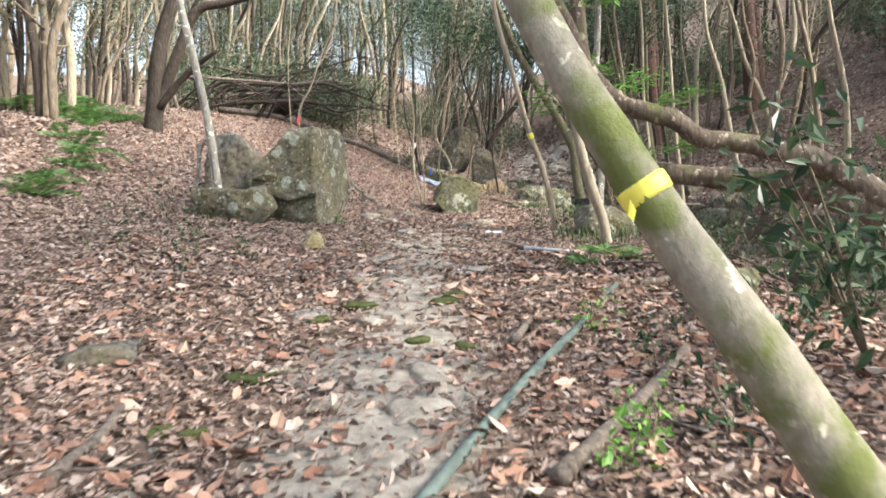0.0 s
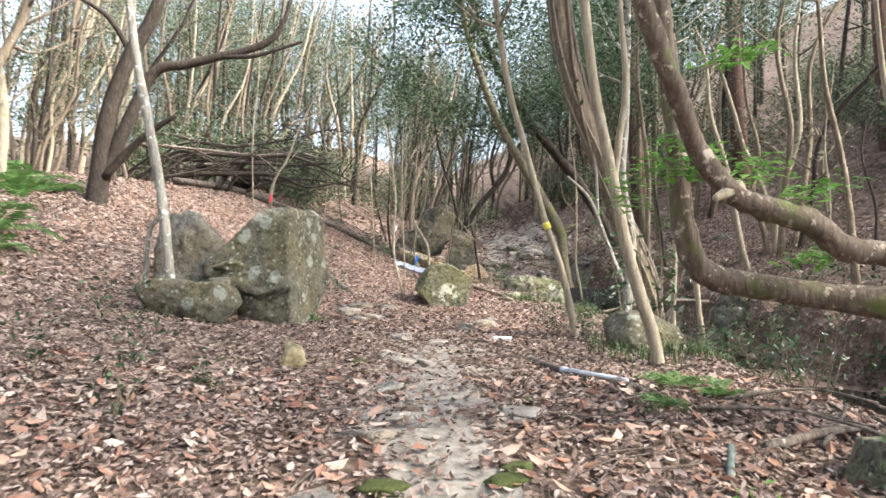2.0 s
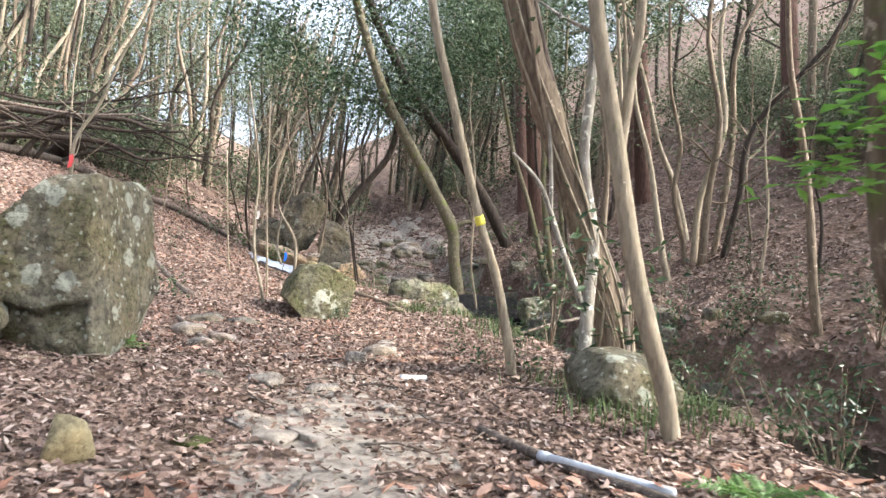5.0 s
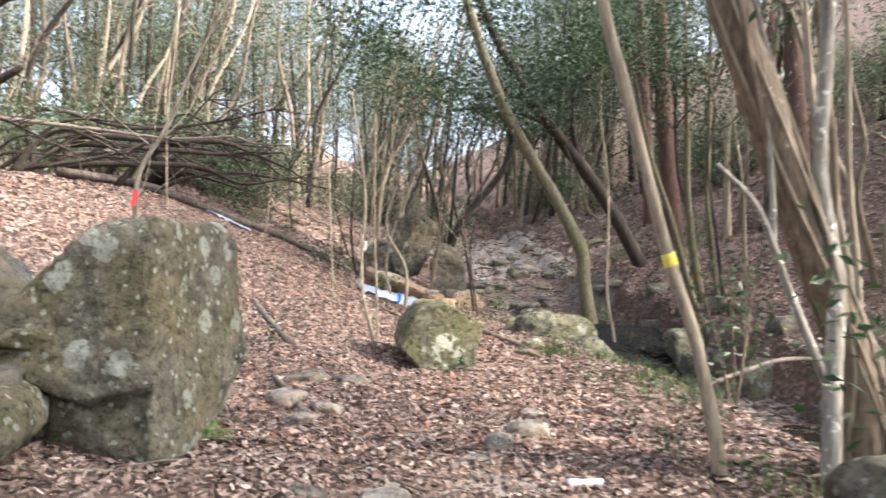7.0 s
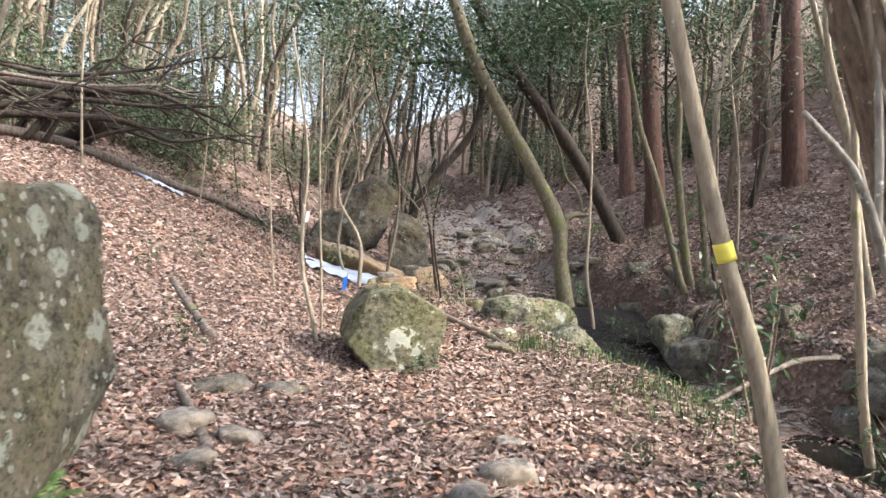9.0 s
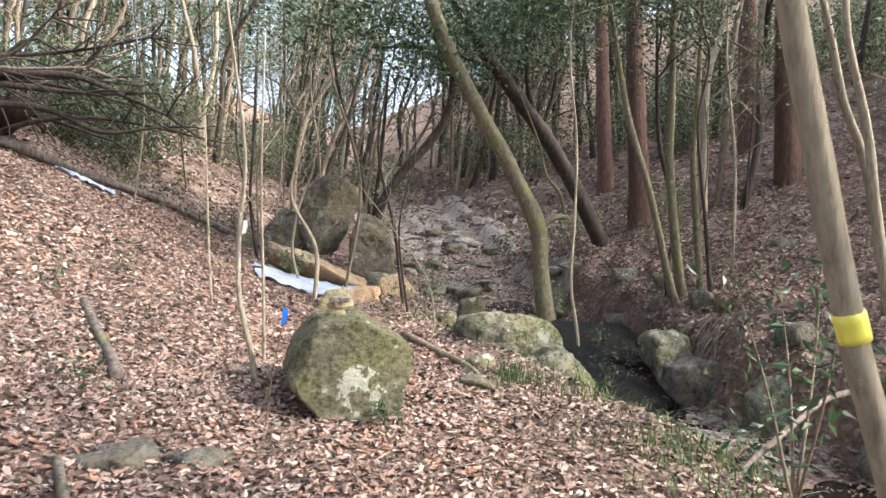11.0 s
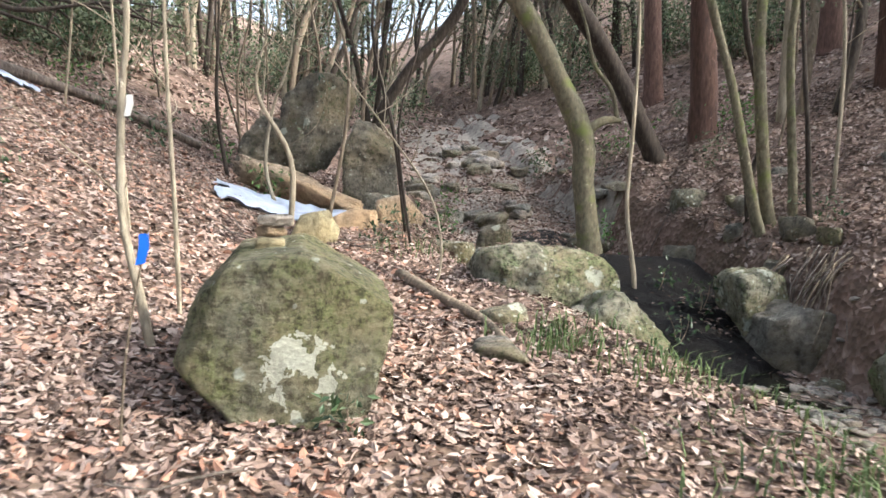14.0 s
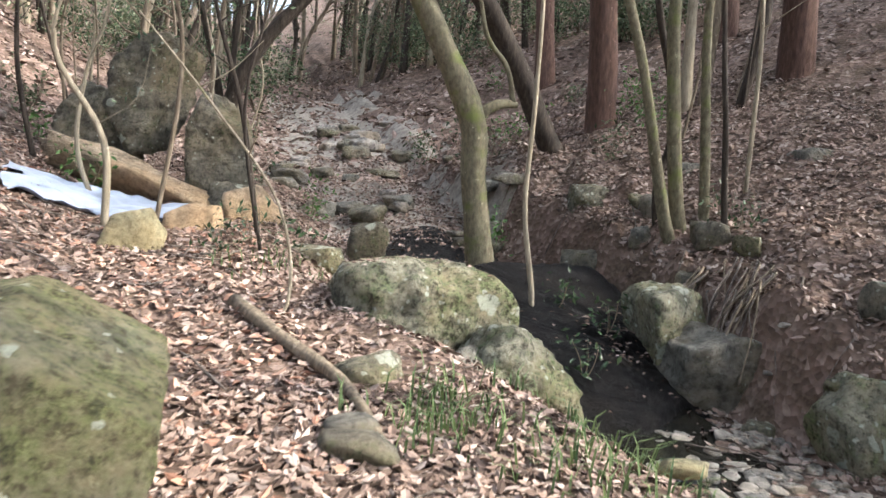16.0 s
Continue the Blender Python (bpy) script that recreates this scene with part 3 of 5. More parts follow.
# ---- boulders ----
def boulders():
    crack = lambda x: np.interp(x, [-2.95, -2.54, -2.27, -2.16, -1.9], [1.42, 1.26, 1.17, 1.22, 1.27])
    cleft = lambda x, z: (0.10 * smoothstep(0.02, -0.03, z - crack(x)) + 0.07 * np.exp(-((z - crack(x)) / 0.018) ** 2)) * smoothstep(-1.84, -1.98, x) + 0.05 * np.exp(-((z - 2.6 - 0.8 * (x + 1.2)) / 0.016) ** 2) * smoothstep(-1.85, -1.75, x)
    hewn("boulder", [(-2.35, 2.20), (-2.2, 2.3), (-1.74, 2.31), (-1.56, 2.16), (-1.5, 1.4), (-1.7, 0.9), (-2.2, 0.62), (-2.5, 0.8), (-2.98, 1.40), (-3.0, 1.60)], 11.2, 1.25, MOSSY, "large upright boulder with green moss and pale lichen", 3,
         [(-0.15, -1, 0.12, 0.55), (1, -0.32, 0.08, 0.42), (-0.1, -0.75, 0.8, 0.76), (-0.4, -0.9, -0.3, 0.72)], 60, 6, 0.013, taper=0.0, shelf=cleft)
    hewn("rock", [(-3.55, 1.36), (-3.3, 1.42), (-2.56, 1.33), (-2.47, 1.12), (-2.9, 0.75), (-3.4, 0.78)], 10.75, 0.9, MOSSY, "low flat mossy rock beside the large boulder", 5, [(-0.2, -0.8, -0.5, 0.40)], 18, 5, 0.025)
    hewn("rock", [(-3.62, 1.1), (-3.6, 1.9), (-3.48, 2.2), (-3.2, 2.27), (-2.8, 1.86), (-2.78, 1.1)], 11.6, 0.6, GREYROCK, "grey-green slab of rock standing behind a flat rock", 8, [(0.6, -0.7, 0.4, 0.45)], 16, 5, 0.025)
    rock("stone", -2.72, 11.15, 1.28, (0.28, 0.22, 0.17), GREYROCK, "small pale stone lying on a flat mossy rock", 9, 20, 7, 3)
    rock("stone", -2.62, 11.45, 1.50, (0.5, 0.4, 0.15), MOSSY, "thin ledge of stone bridging two mossy rocks", 10, 5, 7, 3)
    rock("stone", -2.68, 11.55, 1.22, (0.35, 0.3, 0.32), DARKROCK, "dark stone wedged between two mossy rocks", 11, 5, 7, 3)
    hewn("boulder", [(-0.22, 1.05), (-0.16, 1.27), (0.04, 1.49), (0.36, 1.54), (0.79, 1.29), (0.66, 0.80), (0.40, 0.62), (0.08, 0.74)], 15.32, 1.0, SPOTROCK, "squarish boulder with moss and white lichen patches", 21,
         [(0.03, -1, 0.2, 0.49), (-0.1, -0.5, 0.86, 0.56), (-0.7, -0.6, 0.4, 0.56), (0.0, -0.5, -0.86, 0.58)], 90, 6, 0.010, taper=0.0)
    rock("boulder", 2.13, 10.15, 0.38, (0.82, 0.85, 0.66), MOSSY, "rounded mossy boulder at the foot of trees", 14, 0, 5, 4, 0.03, blunt=0.9)
    long_boulder = hewn("boulder", [(1.74, 0.80), (1.90, 1.14), (2.26, 1.20), (2.84, 1.13), (2.98, 0.86), (2.84, 0.30), (2.05, 0.36)], 17.95, 0.95, MOSSY2, "long mossy boulder on the edge of the stream", 17, [(0.0, -0.6, 0.75, 0.47), (-0.7, -0.6, 0.1, 0.6)], 40, 5, 0.03)
    hewn("boulder", [(2.42, 0.66), (2.72, 0.90), (2.95, 0.84), (3.14, 0.60), (3.12, 0.0), (2.5, 0.0)], 17.2, 0.75, MOSSY2, "mossy rock below a long boulder by the stream", 18, [(0.5, -0.6, 0.6, 0.36)], 16, 5, 0.035)
    rock("rock", 1.75, 17.05, 0.68, (0.42, 0.35, 0.26), MOSSY, "small mossy rock at the foot of a boulder", 19, 10, 8, 3, 0.05)
    rock("rock", 2.35, 17.3, 0.5, (0.5, 0.4, 0.35), GREYROCK, "grey stone half hidden by dead leaves", 20, 40, 8, 3, 0.05)
    hewn("boulder", [(0.02, 2.2), (0.12, 2.75), (0.42, 2.97), (0.8, 2.98), (1.10, 2.80), (0.92, 2.30), (0.62, 1.75), (0.25, 1.7)], 22.7, 1.1, DARKROCK, "big dark boulder leaning out upstream", 31, [(0.5, -0.8, 0.0, 0.46), (-0.5, -0.8, 0.3, 0.5)], 40, 5, 0.03)
    hewn("boulder", [(-0.6, 1.6), (-0.5, 2.1), (-0.2, 2.42), (0.12, 2.38), (0.36, 1.9), (0.35, 1.5)], 22.9, 0.9, DARKROCK, "low dark boulder leaning on a bigger one", 35, [(-0.4, -0.8, 0.4, 0.42)], 30, 5, 0.035)
    hewn("boulder", [(0.90, 1.35), (0.92, 1.95), (1.08, 2.38), (1.26, 2.36), (1.52, 2.12), (1.54, 1.35)], 22.2, 0.8, DARKROCK, "dark leaning boulder upstream", 33, [(0.3, -0.8, 0.5, 0.40)], 40, 5, 0.03)
    rock("rock", 1.35, 21.9, 0.9, (0.7, 0.6, 0.55), DARKROCK, "dark rock in front of leaning boulders", 34, 30, 9, 3, 0.10)
    hewn("boulder", [(4.55, 0.2), (4.58, 0.51), (4.93, 0.62), (5.30, 0.46), (5.38, 0.09), (5.0, -0.25), (4.66, -0.2)], 17.95, 0.9, GREYROCK, "grey wedge of rock in the undercut stream bank", 41, [(-0.3, -0.8, -0.2, 0.40)], 30, 5, 0.025)
    hewn("boulder", [(4.62, 0.1), (4.52, 0.80), (4.8, 0.90), (5.12, 0.80), (5.05, -0.1), (4.75, -0.2)], 18.45, 0.7, MOSSY2, "narrow mossy rock standing in the stream bank", 42, [(0.4, -0.8, 0.2, 0.3)], 30, 5, 0.03)
    rock("rock", 5.75, 18.75, 0.3, (0.6, 0.5, 0.55), DARKROCK, "earthy rock bedded in the stream bank", 43, 0, 9, 3, 0.10)
    rock("boulder", 5.32, 17.05, -0.2, (0.9, 0.8, 0.85), MOSSY2, "mossy boulder beside stony stream bed", 44, 0, 6, 4, 0.04, blunt=0.88)
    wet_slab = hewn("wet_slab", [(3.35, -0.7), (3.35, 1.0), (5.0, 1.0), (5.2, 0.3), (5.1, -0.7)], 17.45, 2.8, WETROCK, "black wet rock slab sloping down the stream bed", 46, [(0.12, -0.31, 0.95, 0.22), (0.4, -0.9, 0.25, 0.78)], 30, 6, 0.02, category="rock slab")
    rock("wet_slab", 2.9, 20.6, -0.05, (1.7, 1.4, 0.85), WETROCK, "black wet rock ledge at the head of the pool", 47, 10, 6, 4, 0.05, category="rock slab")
    rock("rock", 2.0, 20.2, 0.62, (0.55, 0.45, 0.4), MOSSY, "small mossy rock among weeds by the stream", 48, 0, 8, 3, 0.05)
    rock("rock", 2.75, 21.4, 0.6, (0.45, 0.35, 0.5), DARKROCK, "dark upright rock in the stream bed", 49, 0, 8, 3, 0.05)
    rock("boulder", 2.12, 5.75, 0.22, (0.62, 0.55, 0.48), MOSSY2, "pale mossy rock half buried beside the path", 51, 0, 6, 4, 0.04)
    rock("rock", -1.22, 14.35, 0.66, (0.55, 0.5, 0.27), GREYROCK, "flat grey stone sunk in dead leaves", 52, 15, 8, 4, 0.05)
    rock("rock", -0.72, 14.4, 0.62, (0.5, 0.45, 0.27), GREYROCK, "flat grey stone sunk in dead leaves", 53, 60, 8, 4, 0.05)
    rock("rock", -2.25, 4.8, 0.25, (0.5, 0.35, 0.2), GREYROCK, "grey stone among orange leaves", 54, 10, 8, 3, 0.05)
    rock("stone", -1.55, 8.9, 0.63, (0.26, 0.2, 0.27), YSTONE, "yellowish angular stone standing on dead leaves", 55, 15, 7, 3, 0.04)
    rock("stone", -1.02, 10.9, 0.62, (0.32, 0.26, 0.18), GREYROCK, "rough grey stone near the large boulder", 56, 0, 8, 3, 0.06)
    rock("stone", 1.5, 16.2, 0.74, (0.38, 0.24, 0.15), DARKROCK, "flat slate-grey stone on fallen leaves", 57, -30, 8, 3, 0.04)
    rock("stone", 1.52, 16.42, 0.74, (0.25, 0.2, 0.13), GREYROCK, "pale grey stone on fallen leaves", 58, 10, 8, 3, 0.04)
    rock("stone", 3.76, 17.04, 0.06, (0.32, 0.18, 0.12), YSTONE, "pale cream flat stone by the stream", 59, -35, 7, 3, 0.03)
    rock("rock", 6.6, 21.0, 1.55, (0.5, 0.4, 0.35), GREYROCK, "pale stone bedded in the hillside", 60, 0, 8, 3, 0.05)
    rock("rock", 7.6, 20.2, 1.75, (0.6, 0.5, 0.4), GREYROCK, "pale stone bedded in the hillside", 61, 0, 8, 3, 0.05)
    rock("rock", 7.0, 19.0, 1.05, (0.7, 0.5, 0.45), GREYROCK, "earthy grey rock in the hillside", 62, 0, 8, 3, 0.05)
    # ochre blocks above the stream
    hewn("stone_block", [(0.22, 1.08), (0.33, 1.33), (0.6, 1.37), (0.71, 1.18), (0.63, 0.82), (0.4, 0.85)], 19.6, 0.45, YSTONE, "tilted ochre stone block on fallen leaves", 71, [(0.75, -0.65, 0.1, 0.19)], 36, 4, 0.012, category="stone")
    hewn("stone_block", [(0.66, 0.92), (0.70, 1.22), (0.9, 1.31), (1.17, 1.29), (1.19, 0.98)], 20.55, 0.55, CUTSTONE_SUNLIT_SOIL, "pale ochre stone block beside a plastic sheet", 72, [(0.6, -0.8, 0.0, 0.28)], 36, 4, 0.012, category="stone")
    hewn("stone_block", [(1.22, 1.36), (1.56, 1.46), (1.80, 1.18), (1.55, 0.9), (1.3, 0.95)], 21.0, 0.5, CUTSTONE_SUNLIT_SOIL, "brown stone block at the stream edge", 73, [(0.4, -0.7, 0.5, 0.27)], 30, 4, 0.02, category="stone")
    # a soil ridge shaped as a rock; its pale ochre stands in for sunlight
    rock("sunlit_soil_ridge", 0.35, 22.0, 1.22, (2.1, 0.6, 0.42), CUTSTONE_SUNLIT_SOIL, "long ochre ridge of soil on the slope, paled as if sunlit", 74, -12, 9, 4, 0.12, category="rock slab", lean=(0, 21))
    rock("stone", 0.20, 15.86, 1.45, (0.16, 0.14, 0.12), YSTONE, "small ochre stone stacked on a boulder", 75, 0, 4, 3, 0.03)
    rock("stone", 0.20, 15.86, 1.56, (0.14, 0.12, 0.07), CUTSTONE_SUNLIT_SOIL, "small pinkish stone stacked on another stone", 76, 30, 4, 3, 0.03)
    rock("stone", 0.22, 15.86, 1.62, (0.19, 0.13, 0.055), PEBBLE, "flat stone on top of a small stack", 77, 10, 6, 3, 0.03)
    leaves_on(long_boulder, 70, 0.06, 801)
    leaves_on(wet_slab, 260, 0.05, 802)


boulders()


def path_stones():
    rng = np.random.default_rng(77)
    made = []
    for i in range(8):
        ob = rock("path_stone", 0.0, 0.0, 0.0, (0.30, 0.22, 0.09), BARE if i % 2 else PEBBLE, "grey stone bedded in the trodden path", 100 + i, 0, 9, 3, 0.09, "stones on the path", "stone")
        made.append(ob)
    for i in range(330):
        ob = made[i] if i < 8 else made[i % 8].copy()
        if i >= 8:
            scene.collection.objects.link(ob)
        if i < 130:
            y = rng.uniform(2.2, 13.5)
            x = np.interp(y, [0, 4, 8, 12, 16], [-0.3, -0.35, -0.3, 0.15, 0.8]) + rng.normal() * 0.45
            s = rng.choice([0.3, 0.5, 0.8, 1.3], p=[0.4, 0.35, 0.18, 0.07])
        else:
            y = rng.uniform(15.6, 17.9)
            x = creek_x(y) + 0.2 + rng.normal() * 0.42
            s = rng.uniform(0.2, 0.65)
            tagged(ob, "small grey stone in the stream bed", "stone", "stones in the stream")
        ob.matrix_world = pose(x, y, ground(x, y) + (0.02 if i >= 130 else -0.010) * s, rng.uniform(-9, 9), rng.uniform(-9, 9), rng.uniform(0, 360)) @ Matrix.Scale(s, 4)


path_stones()


def stream_stones():
    rng = np.random.default_rng(88)
    for i in range(46):
        y = rng.uniform(21.8, 31)
        x = creek_x(y) + rng.normal() * 0.9 - 0.2
        w = rng.uniform(0.2, 0.75)
        rock("stream_rock", x, y, ground(x, y) - 0.1 * w, (w, w * rng.uniform(0.6, 0.9), w * rng.uniform(0.25, 0.5)), (GREYROCK, DARKROCK, PEBBLE)[i % 3], "weathered rock in the dry upper stream bed", 140 + i, rng.uniform(0, 360), 9, 3, 0.08, "rocks of the upper stream bed")
    for i in range(22):
        y = rng.uniform(13.5, 21.5)
        x = creek_x(y) + rng.uniform(0.75, 1.7)
        w = rng.uniform(0.22, 0.6)
        rock("bank_rock", x, y, ground(x, y) - 0.3 * w, (w, w * 0.8, w * rng.uniform(0.6, 0.9)), (GREYROCK, DARKROCK, MOSSY)[i % 3], "earthy rock bedded in the steep stream bank", 240 + i, rng.uniform(0, 360), 9, 3, 0.10, "rocks of the stream bank")
    for i, (x, y, w) in enumerate([(0.64, 12.5, 0.36), (-1.15, 12.7, 0.27), (-0.15, 12.4, 0.15), (-0.3, 12.55, 0.13), (-0.02, 12.6, 0.12), (-0.4, 12.35, 0.12), (0.15, 12.75, 0.13), (-0.95, 13.2, 0.3), (-1.3, 13.3, 0.34), (0.35, 12.2, 0.3), (-0.55, 10.9, 0.28), (0.8, 13.1, 0.2)]):
        rock("stone", x, y, ground(x, y) - 0.03, (w, w * 0.75, w * 0.45), PEBBLE, "pale loose stone lying on dead leaves", 190 + i, i * 50, 8, 3, 0.07, "loose stones by the boulder", "stone")


stream_stones()


def moss_cushions():
    for i, (x, y, s) in enumerate([(-1.21, 4.48, 0.34), (-1.28, 3.63, 0.17), (-1.45, 3.67, 0.17), (0.1, 4.87, 0.2), (-0.69, 5.83, 0.3), (-0.01, 5.87, 0.3), (-0.96, 5.61, 0.24), (0.38, 7.46, 0.17), (-0.99, 9.2, 0.26), (0.05, 6.0, 0.2), (-0.2, 5.0, 0.2)]):
        rock("moss_cushion", x, y, ground(x, y) - 0.03, (s, s * 0.7, 0.065), MOSS, "low cushion of green moss on the path", 130 + i, i * 40, 4, 3, 0.10, "moss on the path", "moss", blunt=0.95)


moss_cushions()

# ---- plants: one kind of leaf mesh each ----
def crown(parent, centres, spread, per, size, mat, seed, name="crown", droop=0.1, slim=0.45):
    rng = np.random.default_rng(seed)
    o = np.array(parent.matrix_world.translation)
    c = clumps(rng, np.asarray(centres, float) - o, spread, per)
    v, f = leaves(c, size, rng, 0.2, droop, slim)
    return child(name, mesh_of(name, v, f, mat), parent)


def around(rng, n, centre, radii):
    p = rng.normal(size=(n, 3))
    p /= np.linalg.norm(p, axis=1)[:, None]
    p *= rng.uniform(0.35, 1.0, size=(n, 1)) ** 0.5
    return np.array(centre) + p * np.array(radii)


def tape(parent, a, b, r, mat, name="tape", label="yellow plastic tape"):
    v, f = tube([(*a, r), (*[(p + q) / 2 for p, q in zip(a, b)], r * 1.01), (*b, r)], 18, 2, 0.01, 3, parent.matrix_world.translation)
    return child(name, solid(name, v, f, mat), parent, label)


def side_limbs(t, mat, stem, rng, count, length, r, z_from=0.35, up=0.5, name="limb", forked=False):
    """Forked limbs along a stem; returns their ends."""
    s = spline(stem, 6)
    ends = []
    for i in range(count):
        k = int(len(s) * rng.uniform(z_from, 0.97))
        p = s[min(k, len(s) - 1)]
        a = rng.uniform(0, 6.28)
        L = length * rng.uniform(0.5, 1.1)
        d = np.array([math.cos(a), math.sin(a), up * rng.uniform(0.3, 1.4)])
        m = p[:3] + d * L * 0.5 + rng.normal(size=3) * 0.08 * L
        e = p[:3] + d * L + np.array([0, 0, 0.12 * L]) + rng.normal(size=3) * 0.12 * L
        rr = min(r, p[3] * 0.6)
        ob = limb(name, [(*p[:3], rr), (*m, rr * 0.7), (*e, rr * 0.25)], mat, t, 6, 3, 0.08, i)
        if forked:
            w = m + np.array([-d[1], d[0], 0.5]) * L * 0.35
            v, f = tube([(*m, rr * 0.5), (*((m + w) / 2 + rng.normal(size=3) * 0.04), rr * 0.4), (*w, rr * 0.15)], 5, 3, 0.08, i, t.matrix_world.translation)
            child("twig", solid("twig", v, f, mat), ob)
            ends.append(w)
        ends += [m, e]
    return np.array(ends)


def tree(x, y, label, mat, stem, limbs=(), sides=12, n=6, name="tree", group="", knobby=0.08, crowned=None, seed=0, boughs=5, bough=1.2):
    t = base_at(name, x, y, ground(x, y), label, "tree", group)
    limb("trunk", stem, mat, t, sides, n, knobby, seed)
    for i, pts in enumerate(limbs):
        limb("limb", pts, mat, t, max(6, sides - 4), n, knobby, seed + i + 1)
    if crowned:
        rng = np.random.default_rng(seed + 50)
        ends = side_limbs(t, mat, stem, rng, boughs, bough, 0.03, 0.82, 0.6, forked=True)
        centre, radii, clump, per, size, lmat = crowned
        pts = around(rng, int(clump * 1.4), (centre[0], centre[1], centre[2] + 0.6), [1.3 * k for k in radii])
        crown(t, np.vstack([pts, ends]), (0.28, 0.28, 0.2), per, size, lmat, seed + 51)
    return t


def near_trees():
    t = tree(1.45, 2.15, "slanting tree with lichened bark and a yellow tape", BARK_LEAN,
             [(1.51, 2.08, -0.15, 0.128), (1.20, 2.2, 0.45, 0.108), (0.625, 2.4, 1.37, 0.08), (0.28, 2.7, 2.1, 0.076), (-0.2, 3.0, 3.3, 0.08), (-0.6, 3.2, 5.2, 0.06)], sides=20, n=9, name="leaning_tree",
             knobby=0.05, crowned=((-0.6, 3.2, 5.9), (1.6, 1.6, 0.8), 30, 40, 0.10, EVERGREEN), seed=2)
    tape(t, (0.652, 2.39, 1.325), (0.622, 2.402, 1.375), 0.0855, TAPE)
    child("tape_tail", mesh_of("tape_tail", np.array([(0.575, 2.335, 1.33), (0.592, 2.325, 1.295), (0.582, 2.32, 1.26), (0.566, 2.33, 1.28)]) - np.array(t.matrix_world.translation), [(0, 1, 2, 3)], TAPE), t, "loose end of yellow tape")
    t = tree(1.72, 11.5, "slim pale tree with a yellow tape", BARK_PALE,
             [(1.70, 11.42, 0.45, 0.055), (1.66, 11.4, 0.83, 0.049), (1.52, 11.4, 1.5, 0.044), (1.33, 11.4, 2.07, 0.041), (1.09, 11.4, 2.98, 0.038), (0.80, 11.4, 4.2, 0.042), (0.5, 11.4, 7, 0.03)],
             crowned=((0.5, 11.4, 7.4), (1.8, 1.8, 1.0), 30, 40, 0.10, EVERGREEN), seed=4)
    tape(t, (1.352, 11.4, 2.01), (1.325, 11.4, 2.09), 0.0455, TAPE)
    tree(1.95, 9.15, "pale smooth-barked forked tree beside a boulder", BARK_PALE,
         [(1.97, 9.15, 0.3, 0.075), (1.94, 9.15, 0.8, 0.064), (1.70, 9.15, 1.6, 0.06), (1.53, 9.15, 2.45, 0.056), (1.33, 9.15, 3.6, 0.05), (1.2, 9.2, 5.5, 0.04), (1.1, 9.3, 8, 0.03)],
         [[(1.55, 9.15, 2.4, 0.035), (1.62, 9.15, 2.9, 0.034), (1.68, 9.15, 3.4, 0.03), (1.65, 9.2, 4.4, 0.025), (1.8, 9.3, 6, 0.018)]],
         crowned=((1.3, 9.3, 7.8), (1.8, 1.8, 1.0), 30, 40, 0.10, EVERGREEN), seed=6)
    tree(2.28, 11.1, "pale knotty stem beside a vine-wound tree", BARK_WHITE,
         [(2.28, 11.1, 0.4, 0.07), (2.27, 11.1, 0.8, 0.062), (2.32, 11.15, 1.4, 0.06), (2.38, 11.2, 1.91, 0.055), (2.26, 11.2, 2.64, 0.05), (2.32, 11.2, 3.5, 0.045), (2.4, 11.2, 6, 0.03)],
         [[(2.30, 11.15, 1.2, 0.033), (2.15, 11.15, 1.55, 0.03), (2.03, 11.2, 1.91, 0.026), (1.84, 11.2, 2.38, 0.022), (1.57, 11.2, 2.66, 0.014)], [(1.95, 11.2, 2.1, 0.02), (1.93, 11.2, 2.7, 0.018), (1.85, 11.2, 3.4, 0.012)]],
         crowned=((2.4, 11.2, 6.5), (1.4, 1.4, 0.8), 20, 40, 0.10, EVERGREEN), seed=8)
    stem = [(2.68, 11.3, 0.2, 0.19), (2.64, 11.3, 0.95, 0.145), (2.53, 11.3, 1.5, 0.13), (2.22, 11.3, 2.3, 0.13), (1.92, 11.3, 3.1, 0.13), (1.66, 11.3, 3.9, 0.13), (1.5, 11.4, 5.2, 0.12), (1.4, 11.4, 8, 0.08)]
    t = tree(2.66, 11.3, "thick tree wound with woody vines and shredding bark", BARK_BROWN, stem, sides=16, knobby=0.14, crowned=((1.4, 11.4, 8), (2.4, 2.4, 1.2), 45, 45, 0.11, EVERGREEN), seed=10)
    s = spline(stem, 6)
    for i in range(7):
        pts = []
        for k in range(0, len(s) - 6, 3):
            a = i * 0.9 + k * (0.13 if i % 2 else -0.07)
            pts.append((s[k, 0] + math.cos(a) * s[k, 3] * 1.05, s[k, 1] + math.sin(a) * s[k, 3] * 1.05 - 0.01, s[k, 2], 0.012 + 0.012 * ((i * 7) % 3)))
        limb("vine", pts, (BARK_PALE, BARK_BROWN, DEADWOOD)[i % 3], t, 7, 4, 0.06, 20 + i, "woody vine")
    # low mossy tree with two lying limbs
    t = base_at("mossy_tree", 4.4, 5.7, ground(4.4, 5.7), "low leaning tree with thick mossy limbs", "tree")
    limb("trunk", [(4.5, 5.7, -0.5, 0.2), (4.1, 5.9, 0.55, 0.17), (3.3, 6.3, 1.2, 0.15), (2.4, 6.7, 1.36, 0.10), (1.75, 6.8, 1.46, 0.086), (1.45, 6.8, 1.56, 0.085), (1.33, 6.8, 1.85, 0.078), (1.29, 6.8, 2.3, 0.068), (1.23, 6.8, 2.9, 0.064), (1.2, 6.9, 4, 0.06), (1.2, 7, 6, 0.04)], BARK_MOSS, t, 18, 8, 0.12, 31)
